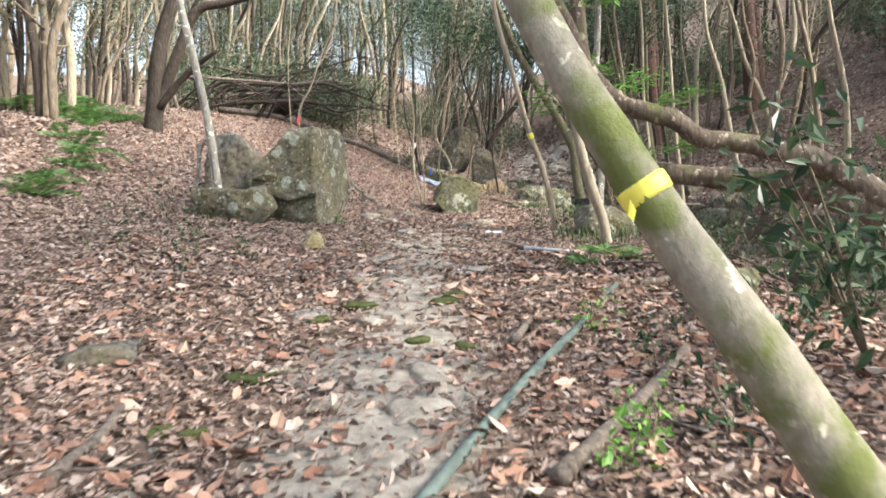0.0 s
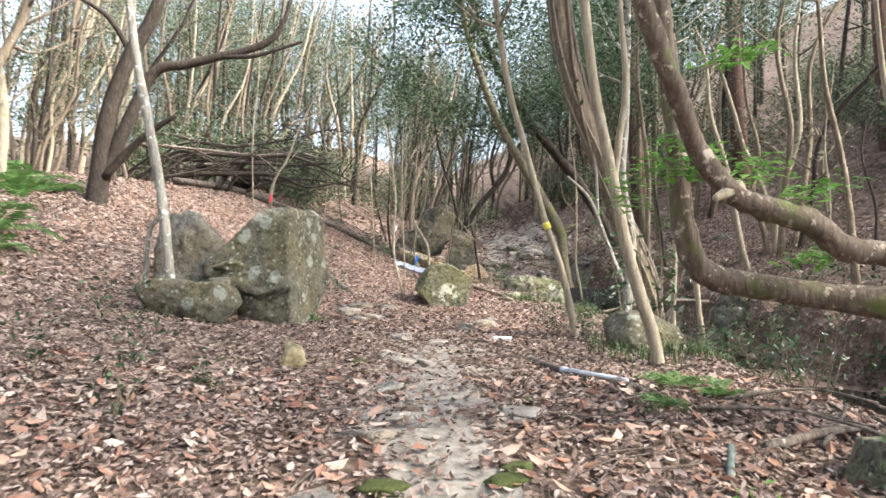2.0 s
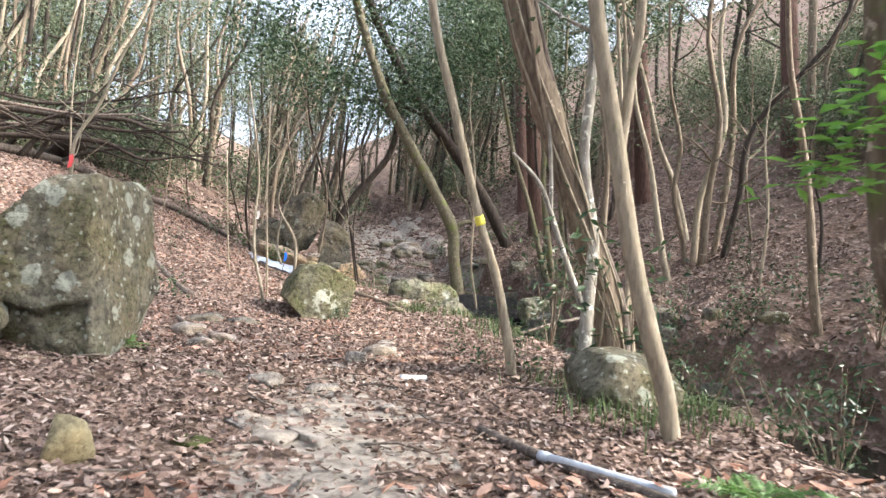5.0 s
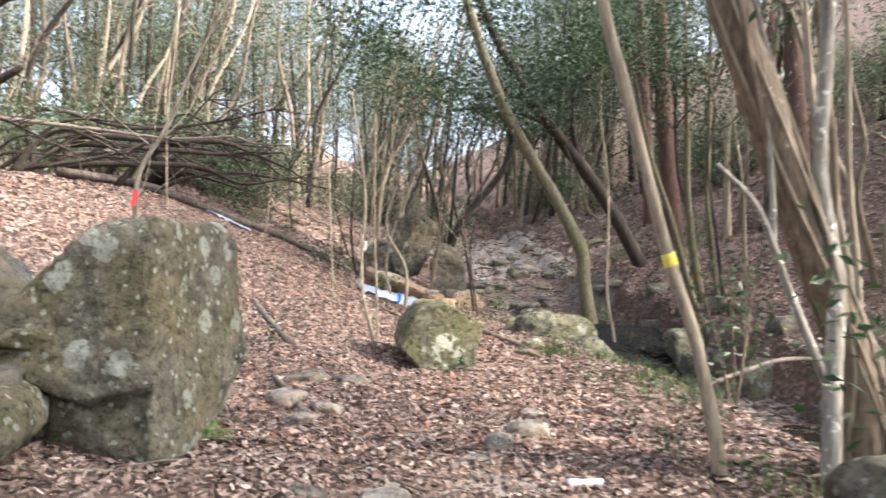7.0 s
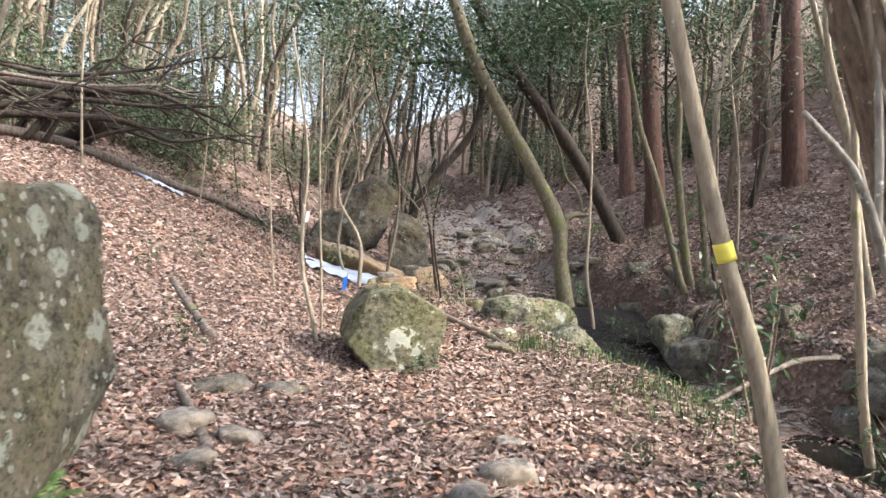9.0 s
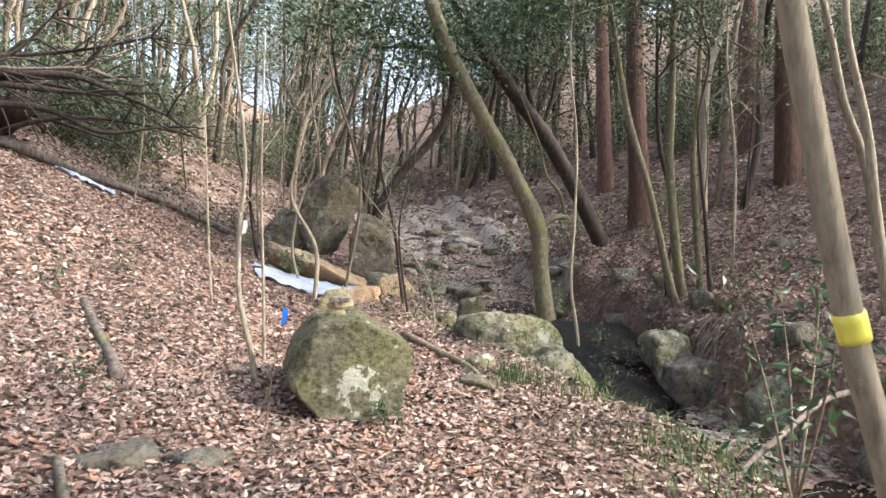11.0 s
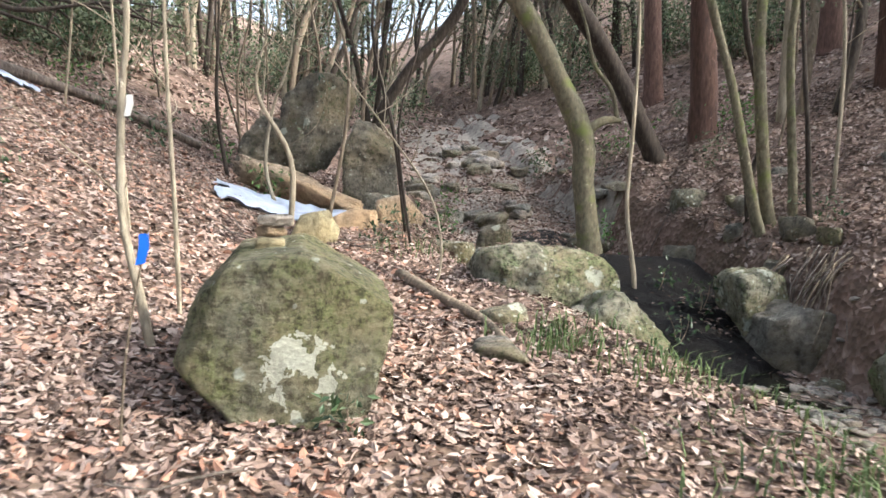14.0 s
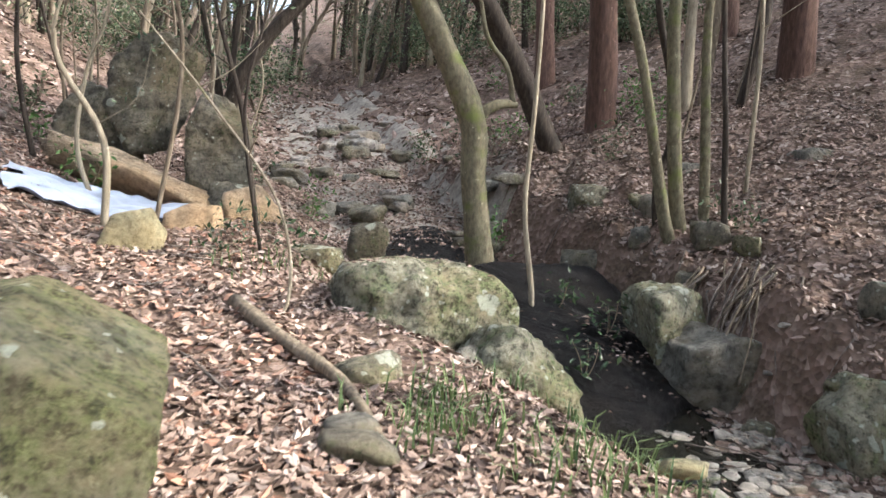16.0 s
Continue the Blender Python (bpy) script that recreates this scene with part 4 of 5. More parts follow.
    limb("limb", [(4.0, 5.95, 0.7, 0.12), (3.3, 6.2, 1.35, 0.105), (2.6, 6.3, 1.62, 0.085), (2.15, 6.3, 1.70, 0.08), (1.92, 6.3, 1.86, 0.08), (1.62, 6.3, 1.95, 0.072), (1.42, 6.3, 2.05, 0.07), (1.2, 6.25, 2.3, 0.06), (1.0, 6.1, 2.65, 0.06), (0.8, 6.0, 3.1, 0.055), (0.6, 6.0, 4, 0.045), (0.5, 6, 5.5, 0.03)], BARK_MOSS, t, 16, 8, 0.14, 33)
    limb("limb", [(1.48, 6.3, 2.08, 0.045), (1.36, 6.25, 2.03, 0.035), (1.28, 6.2, 2.0, 0.02)], BARK_PALE, t, 8, 4, 0.08, 34, "pale broken stub")
    crown(t, around(np.random.default_rng(3), 34, (0.9, 6.4, 5.6), (2.0, 1.6, 0.9)), (0.28, 0.28, 0.2), 40, 0.10, EVERGREEN, 37)
    # stems on the left bank
    tree(-3.4, 11.4, "thin tree with blotched white bark", BARK_WHITE, [(-3.36, 11.4, 1.0, 0.075), (-3.4, 11.4, 1.6, 0.065), (-3.49, 11.4, 2.53, 0.06), (-3.65, 11.4, 3.48, 0.055), (-3.81, 11.4, 4.43, 0.05), (-4.0, 11.4, 6.5, 0.035)],
         [[(-3.5, 11.4, 2.2, 0.03), (-3.66, 11.5, 2.0, 0.03), (-3.75, 11.6, 1.4, 0.035), (-3.8, 11.6, 1.1, 0.035)]], crowned=((-4.0, 11.4, 6.8), (1.5, 1.5, 0.9), 20, 40, 0.1, GREYGREEN), seed=12)
    tree(-6.15, 16.4, "dark forked tree leaning from the bank", BARK_DARK, [(-6.2, 16.4, 2.4, 0.26), (-6.15, 16.4, 3.0, 0.2), (-5.94, 16.4, 4.42, 0.16), (-5.55, 16.4, 5.51, 0.14), (-4.99, 16.4, 6.6, 0.12), (-4.5, 16.4, 9, 0.07)],
         [[(-6.1, 16.4, 3.1, 0.13), (-5.62, 16.4, 4.19, 0.12), (-5.12, 16.4, 5.18, 0.10), (-4.5, 16.4, 5.35, 0.09), (-3.92, 16.4, 5.5, 0.08), (-3.04, 16.4, 5.76, 0.07), (-2.64, 16.4, 6.26, 0.05), (-2.4, 16.4, 7.4, 0.03)],
          [(-3.9, 16.4, 5.5, 0.05), (-3.2, 16.3, 5.5, 0.04), (-2.3, 16.2, 5.75, 0.025)], [(-5.5, 16.4, 5.5, 0.06), (-5.9, 16.3, 6.2, 0.05), (-6.5, 16.2, 6.6, 0.03)],
          [(-6.0, 16.3, 3.2, 0.08), (-5.3, 16.2, 3.9, 0.07), (-4.6, 16.0, 4.3, 0.04)], [(-4.9, 16.4, 6.7, 0.06), (-4.2, 16.4, 7.0, 0.05), (-3.4, 16.3, 7.1, 0.03)]],
         sides=14, crowned=((-4.0, 16.4, 8.4), (2.6, 2.0, 1.2), 40, 40, 0.09, GREYGREEN), seed=14)
    # leaning trees over the stream
    tree(3.72, 20.4, "curved yellowish tree on the stream bank", BARK_OLIVE,
         [(3.75, 20.4, 0.1, 0.17), (3.70, 20.4, 0.75, 0.145), (3.57, 20.4, 1.64, 0.13), (3.51, 20.4, 2.25, 0.135), (3.01, 20.4, 3.21, 0.115), (2.45, 20.4, 4.14, 0.11), (1.9, 20.4, 5.2, 0.10), (1.3, 20.4, 7, 0.08), (0.9, 20.4, 9, 0.05)],
         [[(3.50, 20.4, 2.05, 0.075), (3.62, 20.38, 2.30, 0.06), (3.80, 20.36, 2.40, 0.05), (3.97, 20.36, 2.40, 0.03)], [(3.93, 20.36, 2.42, 0.028), (3.84, 20.36, 2.75, 0.026), (3.62, 20.38, 3.04, 0.024), (3.5, 20.4, 3.5, 0.018), (3.2, 20.4, 4.2, 0.01)]],
         sides=16, crowned=((1.6, 20.6, 6.2), (2.6, 2.0, 1.9), 170, 50, 0.11, EVERGREEN), seed=16, boughs=10, bough=1.5)
    tree(5.8, 22.8, "dark leaning tree on the far bank", BARK_DARK,
         [(6.0, 22.8, 1.1, 0.22), (5.75, 22.8, 1.65, 0.17), (5.23, 22.8, 2.66, 0.15), (4.6, 22.8, 3.67, 0.145), (3.9, 22.8, 4.57, 0.135), (3.1, 22.8, 5.6, 0.12), (2.1, 22.8, 7.4, 0.10), (1.4, 22.8, 9.4, 0.06)],
         [[(4.2, 22.8, 4.2, 0.06), (4.0, 22.6, 5.4, 0.05), (4.3, 22.5, 7, 0.03)], [(3.6, 22.8, 5.0, 0.05), (2.4, 22.6, 5.3, 0.04), (1.2, 22.4, 5.2, 0.02)]],
         sides=14, crowned=((2.4, 22.6, 6.8), (3.0, 2.0, 2.2), 190, 50, 0.11, EVERGREEN), seed=18, boughs=12, bough=1.7)
    tree(1.35, 23.4, "short dark tree bending out from between boulders", BARK_DARK,
         [(1.2, 23.2, 1.6, 0.11), (1.38, 23.1, 2.3, 0.10), (1.55, 23, 2.72, 0.085), (1.88, 23, 3.21, 0.08), (2.3, 23, 3.68, 0.08), (2.62, 23, 4.19, 0.075), (2.72, 23, 4.9, 0.06), (2.4, 23, 6.2, 0.05)],
         [[(1.3, 23.2, 2.2, 0.05), (1.1, 23.2, 3.2, 0.04), (0.7, 23.2, 4.6, 0.03), (0.5, 23.2, 6, 0.02)], [(1.35, 23.2, 2.2, 0.04), (1.5, 23.3, 3.6, 0.035), (1.6, 23.3, 5, 0.02)]],
         crowned=((2.3, 23, 5.0), (1.7, 1.2, 0.9), 50, 40, 0.09, EVERGREEN), seed=20, boughs=8, bough=1.0)
    # stems on the far bank
    g = "stems of the bank clump"
    for i, pts in enumerate([[(5.69, 19.8, 0.4, 0.1), (5.6, 19.8, 0.9, 0.075), (5.41, 19.8, 1.38, 0.065), (5.03, 19.8, 2.77, 0.05), (4.62, 19.8, 3.97, 0.045), (4.2, 19.8, 6, 0.03)],
                             [(5.76, 19.85, 0.4, 0.1), (5.72, 19.85, 0.9, 0.085), (5.55, 19.85, 1.68, 0.075), (5.36, 19.85, 3.14, 0.065), (5.35, 19.85, 4.07, 0.055), (5.3, 19.8, 7, 0.03)],
                             [(5.84, 19.8, 0.4, 0.08), (5.86, 19.8, 0.9, 0.06), (5.88, 19.8, 1.53, 0.055), (5.71, 19.8, 3.15, 0.045), (5.74, 19.8, 4.09, 0.04), (5.8, 19.8, 7, 0.03)],
                             [(5.60, 20.0, 0.5, 0.05), (5.5, 20.1, 1.6, 0.04), (5.65, 20.1, 2.4, 0.04), (5.3, 20.1, 3.6, 0.035), (5.2, 20.1, 5.5, 0.02)]]):
        tree(pts[0][0], pts[0][1], "slim greenish stem growing on the stream bank", BARK_OLIVE if i < 3 else BARK_DARK, pts, sides=10, group=g, crowned=((pts[-1][0], pts[-1][1], pts[-1][2] + 0.2), (1.3, 1.3, 0.9), 16, 36, 0.09, EVERGREEN), seed=60 + i)
    for i, (x, y, top, r, m, lab) in enumerate([(5.83, 19.35, (5.46, 19.4, 5.5), 0.03, BARK_DARK, "thin dark sapling on the stream bank"), (3.75, 19.3, (3.45, 19.2, 5.5), 0.024, BARK_PALE, "thin pale crooked stem beside the stream"),
                                                (8.3, 19.0, (6.8, 19, 7), 0.07, BARK_PALE, "slim pale tree on the hillside"), (6.7, 17.0, (5.6, 17, 6.5), 0.06, BARK_PALE, "slim pale tree on the hillside"), (7.4, 17.6, (6.8, 17.5, 7), 0.05, BARK_BROWN, "slim brown tree on the hillside"),
                                                (4.8, 14.6, (4.1, 14.4, 6), 0.045, BARK_PALE, "slim pale tree above the stream"), (6.8, 13.4, (6.0, 13.4, 6.5), 0.06, BARK_BROWN, "slim brown tree on the hillside"), (5.9, 10.8, (5.3, 10.8, 6), 0.05, BARK_PALE, "slim pale tree on the hillside"),
                                                (3.0, 11.9, (2.6, 11.9, 6), 0.035, BARK_BROWN, "slim brown stem beside a vine-wound tree"), (3.4, 12.4, (3.1, 12.3, 6), 0.03, BARK_PALE, "slim pale stem beside a vine-wound tree")]):
        z = ground(x, y)
        rng = np.random.default_rng(80 + i)
        pts = [(x + (top[0] - x) * s + rng.normal() * 0.06 * (s > 0), y + (top[1] - y) * s, z - 0.15 + (top[2] - z) * s, r * (1.15 - 0.7 * s)) for s in (0, 0.12, 0.28, 0.45, 0.65, 0.85, 1.0)]
        tree(x, y, lab, m, pts, sides=9, knobby=0.1, crowned=((top[0], top[1], top[2] + 0.2), (1.2, 1.2, 0.9), 14, 36, 0.09, EVERGREEN), seed=90 + i)
    for i, (x, y, h, r) in enumerate([(6.5, 23.0, 12, 0.2), (9.1, 22.2, 14, 0.22), (10.8, 26, 14, 0.24), (8.0, 28, 13, 0.2), (12.5, 21, 14, 0.24), (12, 14, 14, 0.22)]):
        z = ground(x, y)
        t = tree(x, y, "tall cedar with reddish fibrous bark", BARK_RED, [(x, y, z - 0.2, r * 1.5), (x - 0.03, y, z + 0.3, r * 1.1), (x - 0.25, y, z + h * 0.3, r * 0.8), (x - 0.4, y, z + h * 0.7, r * 0.5), (x - 0.45, y, z + h, 0.03)], sides=14, group="cedars", seed=110 + i)
        rng = np.random.default_rng(120 + i)
        pts = around(rng, 30, (x - 0.4, y, z + h * 0.8), (1.3, 1.3, h * 0.22))
        crown(t, pts, (0.3, 0.3, 0.2), 40, 0.13, EVERGREEN, 130 + i, droop=0.6, slim=0.25)


near_trees()


def saplings():
    def sapling(name, label, mat, pts, ribbon=None, sprigs=3, leafy=0, seed=0):
        x, y = pts[0][0], pts[0][1]
        t = base_at(name, x, y, ground(x, y), label, "sapling")
        limb("stem", pts, mat, t, 7, 5, 0.08, seed)
        rng = np.random.default_rng(seed)
        ends = side_limbs(t, mat, pts, rng, sprigs, 0.55, 0.006, 0.35, 0.9, "twig")
        if leafy:
            crown(t, ends, (0.1, 0.1, 0.06), leafy, 0.06, EVERGREEN, seed + 1, "leaves")
        if ribbon:
            c, m, lab = ribbon
            o = np.array(t.matrix_world.translation)
            v = np.array([(-0.025, -0.012, 0.03), (0.025, -0.016, 0.035), (0.03, -0.03, -0.05), (0.0, -0.035, -0.16), (-0.05, -0.03, -0.17), (-0.028, -0.024, -0.06)]) * 0.58 + np.array(c) - o
            child("ribbon", mesh_of("ribbon", np.vstack([v, v + np.array([0.004, 0.012, 0.0])]), [(0, 1, 2, 5), (5, 2, 3, 4), (6, 7, 8, 11), (11, 8, 9, 10)], m), t, lab)
        return t

    sapling("sapling", "bare crooked sapling with a scrap of white plastic", BARK_PALE, [(-0.44, 16.2, 0.75, 0.03), (-0.50, 16.2, 1.15, 0.027), (-0.61, 16.3, 1.64, 0.024), (-0.62, 16.4, 2.2, 0.021), (-0.58, 16.4, 2.9, 0.017), (-0.75, 16.4, 4.2, 0.01)], ((-0.57, 16.38, 2.26), WHITE, "scrap of white plastic"), 4, 0, 1)
    sapling("sapling", "thin grey twig with a blue tape tied on", BARK_BROWN, [(-0.36, 15.0, 0.7, 0.006), (-0.31, 14.96, 1.2, 0.005), (-0.23, 14.93, 1.6, 0.004), (-0.2, 14.92, 1.72, 0.003)], ((-0.225, 14.93, 1.665), BLUE, "blue plastic tape"), 0, 0, 7)
    sapling("sapling", "thin bare sapling on the leafy slope", BARK_PALE, [(-0.40, 16.8, 0.75, 0.017), (-0.42, 16.8, 1.7, 0.015), (-0.45, 16.8, 2.7, 0.012), (-0.43, 16.8, 4, 0.008)], None, 3, 0, 2)
    sapling("sapling", "slanting bare stem with a red tape behind a boulder", BARK_PALE, [(-2.45, 12.8, 1.0, 0.03), (-2.35, 12.5, 1.9, 0.022), (-2.29, 12.3, 2.4, 0.02), (-2.25, 12.3, 2.7, 0.018), (-2.06, 12.3, 3.03, 0.016), (-1.86, 12.3, 3.53, 0.012), (-1.5, 12.3, 4.2, 0.006)], ((-2.28, 12.26, 2.52), RED, "red plastic tape"), 5, 0, 3)
    sapling("sapling", "forked bare sapling above the stone blocks", BARK_PALE, [(0.05, 21.2, 1.2, 0.026), (-0.1, 21.2, 1.8, 0.023), (0.0, 21.2, 2.5, 0.02), (0.2, 21.2, 3.1, 0.015), (0.3, 21.2, 4.2, 0.008)], None, 7, 0, 4)
    sapling("sapling", "thin drooping sapling beside the boulder", BARK_PALE, [(1.15, 17.9, 0.7, 0.014), (1.45, 18.0, 1.0, 0.012), (1.4, 18.1, 1.6, 0.01), (1.0, 18.2, 2.2, 0.008), (0.6, 18.2, 2.7, 0.005)], None, 5, 0, 5)
    sapling("sapling", "thin bare sapling on the leafy slope", BARK_PALE, [(-1.0, 18.3, 1.1, 0.016), (-1.05, 18.3, 2.0, 0.013), (-1.1, 18.3, 3.4, 0.009)], None, 4, 0, 6)
    rng = np.random.default_rng(9)
    for i in range(24):
        x, y = rng.uniform(-4.5, 2.0), rng.uniform(19.5, 30)
        if i > 17:
            x, y = rng.uniform(6.2, 9), rng.uniform(14, 24)
        z, h, L = ground(x, y), rng.uniform(2.2, 5.5), rng.normal() * 0.25
        r = rng.uniform(0.014, 0.04)
        sapling("sapling", "thin bare woodland sapling", (BARK_BROWN, BARK_DARK, BARK_PALE)[i % 3], [(x, y, z - 0.1, r), (x + L * 0.3 + rng.normal() * 0.14, y, z + h * 0.33, r * 0.85), (x + L * 0.7 + rng.normal() * 0.16, y, z + h * 0.66, r * 0.6), (x + L, y, z + h, r * 0.25)], None, 6, 0 if i % 2 else 9, 200 + i)


saplings()


# ---- dead wood ----
def stick(name, pts, r0, r1, label, mat=DEADWOOD, category="branch", seed=0, forks=(), lift=0.0, free=False):
    x, y = pts[0][:2]
    n = len(pts)
    full = [(p[0], p[1], p[2] if free else ground(p[0], p[1]) + (p[2] if len(p) > 2 else 0) + r0 * 0.7 + lift, r0 + (r1 - r0) * i / (n - 1)) for i, p in enumerate(pts)]
    t = base_at(name, x, y, full[0][2], label, category)
    limb("stem", full, mat, t, 9, 4, 0.12, seed)
    for k, f in enumerate(forks):
        limb("fork", [(*p[:3], r1 * (1 - 0.3 * j)) for j, p in enumerate(f)], mat, t, 7, 4, 0.1, seed + k + 1)
    return t


def dead_wood():
    stick("pole", [(-0.2, 2.6), (0.35, 3.95), (0.9, 5.2), (1.45, 6.4)], 0.032, 0.026, "grey-green weathered pole lying on dead leaves", POLE, "pole", 1)
    stick("fallen_branch", [(0.42, 2.95), (0.95, 3.75), (1.45, 4.55)], 0.045, 0.03, "short dead branch lying on fallen leaves", seed=2)
    stick("fallen_branch", [(0.42, 4.9), (0.6, 5.4)], 0.04, 0.02, "short rotten stick on the path", seed=3)
    stick("fallen_branch", [(-1.75, 3.15), (-1.72, 3.6), (-1.78, 4.0)], 0.035, 0.025, "dark short stick among orange leaves", seed=4)
    stick("fallen_branch", [(-2.25, 6.6), (-1.9, 7.2), (-1.6, 7.9)], 0.016, 0.008, "thin grey stick on fallen leaves", seed=5)
    stick("fallen_branch", [(0.75, 9.4), (1.05, 8.6), (1.25, 7.9), (1.3, 7.5)], 0.035, 0.025, "brown dead branch beside a plastic pipe", seed=6)
    stick("fallen_branch", [(-3.8, 9.6), (-3.1, 9.2), (-2.6, 8.8)], 0.02, 0.01, "long thin stick lying on the bank", seed=7)
    stick("fallen_branch", [(-2.75, 11.05), (-2.0, 11.1), (-1.3, 11.25)], 0.013, 0.008, "pale thin stick in front of the large boulder", BARK_PALE, seed=8)
    stick("fallen_branch", [(-1.45, 15.6), (-1.6, 16.1), (-1.85, 16.7), (-2.1, 17.3)], 0.06, 0.04, "dead grey branch lying up the slope", seed=9)
    stick("fallen_branch", [(-1.1, 12.9), (-1.3, 13.6), (-1.5, 14.2)], 0.04, 0.03, "dead branch lying on the slope", seed=10)
    stick("root", [(1.15, 18.2), (1.35, 17.5), (1.58, 16.9), (1.62, 16.3)], 0.05, 0.028, "exposed brown root beside the boulder", BARK_BROWN, "root", 11)
    stick("fallen_branch", [(5.4, 15.9, 0.75), (4.4, 15.2, 0.85), (3.5, 14.5, 0.82), (2.7, 13.9, 0.74)], 0.03, 0.018, "pale stick slanting over the stream", DEADWOOD, seed=12, free=True)
    stick("fallen_branch", [(2.4, 11.0), (2.5, 11.6), (2.55, 12.2)], 0.03, 0.02, "dead stick at the foot of the trees", seed=13)
    for i, (x, y, a, L, r) in enumerate([(2.1, 6.5, 20, 1.0, 0.035), (2.3, 6.7, 50, 0.9, 0.02), (2.0, 6.8, -20, 1.1, 0.015), (2.5, 6.3, 80, 0.9, 0.02), (2.3, 7.1, 5, 1.2, 0.014), (2.6, 6.9, 140, 1.1, 0.012), (2.2, 6.2, 110, 0.8, 0.016)]):
        dx, dy = math.cos(radians(a)) * L / 2, math.sin(radians(a)) * L / 2
        stick("fallen_branch", [(x - dx, y - dy), (x + 0.04, y, 0.05), (x + dx, y + dy, 0.03)], r, r * 0.5, "dry branch in a tangle of dead wood", seed=30 + i, lift=0.02 * i)
    # fallen trunk and brushwood on the upper left bank
    stick("fallen_log", [(-6.2, 21.4, 0.1), (-4.6, 21.8, 0.05), (-3.2, 22.3, 0.03), (-2.2, 22.9, 0.05), (-1.2, 23.8, 0.05)], 0.09, 0.06, "long fallen grey log lying along the bank", category="log", seed=50)
    rng = np.random.default_rng(51)
    for i, pts in enumerate([[(-6.0, 21.6, 4.35), (-4.22, 21.5, 4.27), (-3.25, 21.5, 4.29), (-2.56, 21.5, 4.04), (-1.96, 21.5, 3.78)], [(-6.0, 21.5, 3.8), (-4.22, 21.5, 3.83), (-3.48, 21.5, 3.75), (-2.86, 21.5, 3.49), (-2.0, 21.5, 3.61)],
                             [(-6.2, 21.7, 4.2), (-4.22, 21.5, 4.11), (-3.1, 21.5, 4.05), (-2.08, 21.5, 4.11)], [(-6.5, 22.5, 4.1), (-4.55, 22.5, 4.3), (-3.21, 22.5, 4.78)], [(-6.0, 23, 4.0), (-4.4, 23, 3.9), (-3.0, 23, 3.5)],
                             [(-7.0, 22.4, 5.0), (-5.2, 22.6, 4.7), (-3.6, 22.8, 4.9), (-2.4, 22.8, 5.2)], [(-6.6, 20.6, 3.6), (-5.2, 20.9, 3.9), (-4.0, 21.0, 4.4), (-3.4, 21.0, 5.0)], [(-6.8, 19.8, 4.3), (-5.4, 20.2, 4.3), (-4.0, 20.6, 4.2), (-2.9, 20.8, 4.3)]]):
        fk = []
        for _ in range(9):
            p = np.array(pts[rng.integers(1, len(pts))])
            d = np.array([rng.uniform(0.2, 0.9), rng.normal() * 0.4, rng.normal() * 0.4])
            fk.append([p, p + d * 0.5, p + d + rng.normal(size=3) * 0.1])
        pts = [(pts[0][0], pts[0][1], ground(pts[0][0], pts[0][1]))] + pts
        stick("dead_branch", pts, 0.09 - 0.006 * i, 0.018, "dead bare branch of brushwood on the bank", DEADWOOD if i % 4 == 3 else BARK_DARK, seed=60 + i * 7, forks=fk, free=True)
    for i in range(16):
        a, b = rng.uniform(-7.5, -4.5), rng.uniform(19.6, 23.2)
        L, d = rng.uniform(1.6, 3.6), rng.normal() * 0.35
        z0 = ground(a, b)
        z1 = z0 + rng.uniform(0.25, 1.1)
        mid = (a + L * 0.5, b + d * 0.5 + rng.normal() * 0.15, z1 + rng.normal() * 0.15)
        end = (a + L, b + d, max(ground(a + L, b + d) + 0.1, z1 - rng.uniform(0.0, 0.7)))
        fk = []
        for _ in range(4):
            q = np.array(mid) + (np.array(end) - np.array(mid)) * rng.uniform(0, 0.8)
            w = np.array([rng.uniform(0.1, 0.8), rng.normal() * 0.35, rng.normal() * 0.35])
            fk.append([q, q + w * 0.5 + rng.normal(size=3) * 0.05, q + w])
        stick("dead_branch", [(a, b, z0), (a + L * 0.2, b + d * 0.2, z0 + (z1 - z0) * 0.7), mid, end], rng.uniform(0.03, 0.075), 0.012, "dead bare branch of brushwood on the bank", BARK_DARK, seed=150 + i * 5, forks=fk, free=True)
    stick("fallen_log", [(-5.6, 24.6, ground(-5.6, 24.6)), (-5.0, 23.7, 3.7), (-4.3, 22.7, 4.0)], 0.22, 0.22, "dark sawn log end in the brushwood", BARK_DARK, "log", 99, free=True)


dead_wood()


# ---- litter left by people ----
def pipe(pts, r, label):
    t = base_at("plastic_pipe", pts[0][0], pts[0][1], pts[0][2], label, "pipe")
    p = np.array(pts)
    v, f = tube([(*q, r) for q in p], 14, 2, 0.0, 0, t.matrix_world.translation)
    child("tube", solid("tube", v, f, PVC), t)
    d = (p[1] - p[0]) / np.linalg.norm(p[1] - p[0])
    v, f = tube([(*(p[0] - d * 0.005), r * 1.18), (*(p[0] + d * 0.07), r * 1.18)], 14, 2, 0.0, 0, t.matrix_world.translation)
    child("socket", solid("socket", v, f, PVC), t, "wider pipe socket")


pipe([(0.95, 8.85, ground(0.95, 8.85) + 0.045), (1.3, 8.02, ground(1.3, 8.02) + 0.045)], 0.026, "broken grey-white plastic pipe on dead leaves")
pipe([(0.62, 11.3, ground(0.62, 11.3) + 0.03), (0.86, 11.34, ground(0.86, 11.34) + 0.035)], 0.026, "short piece of pale plastic pipe on the path")


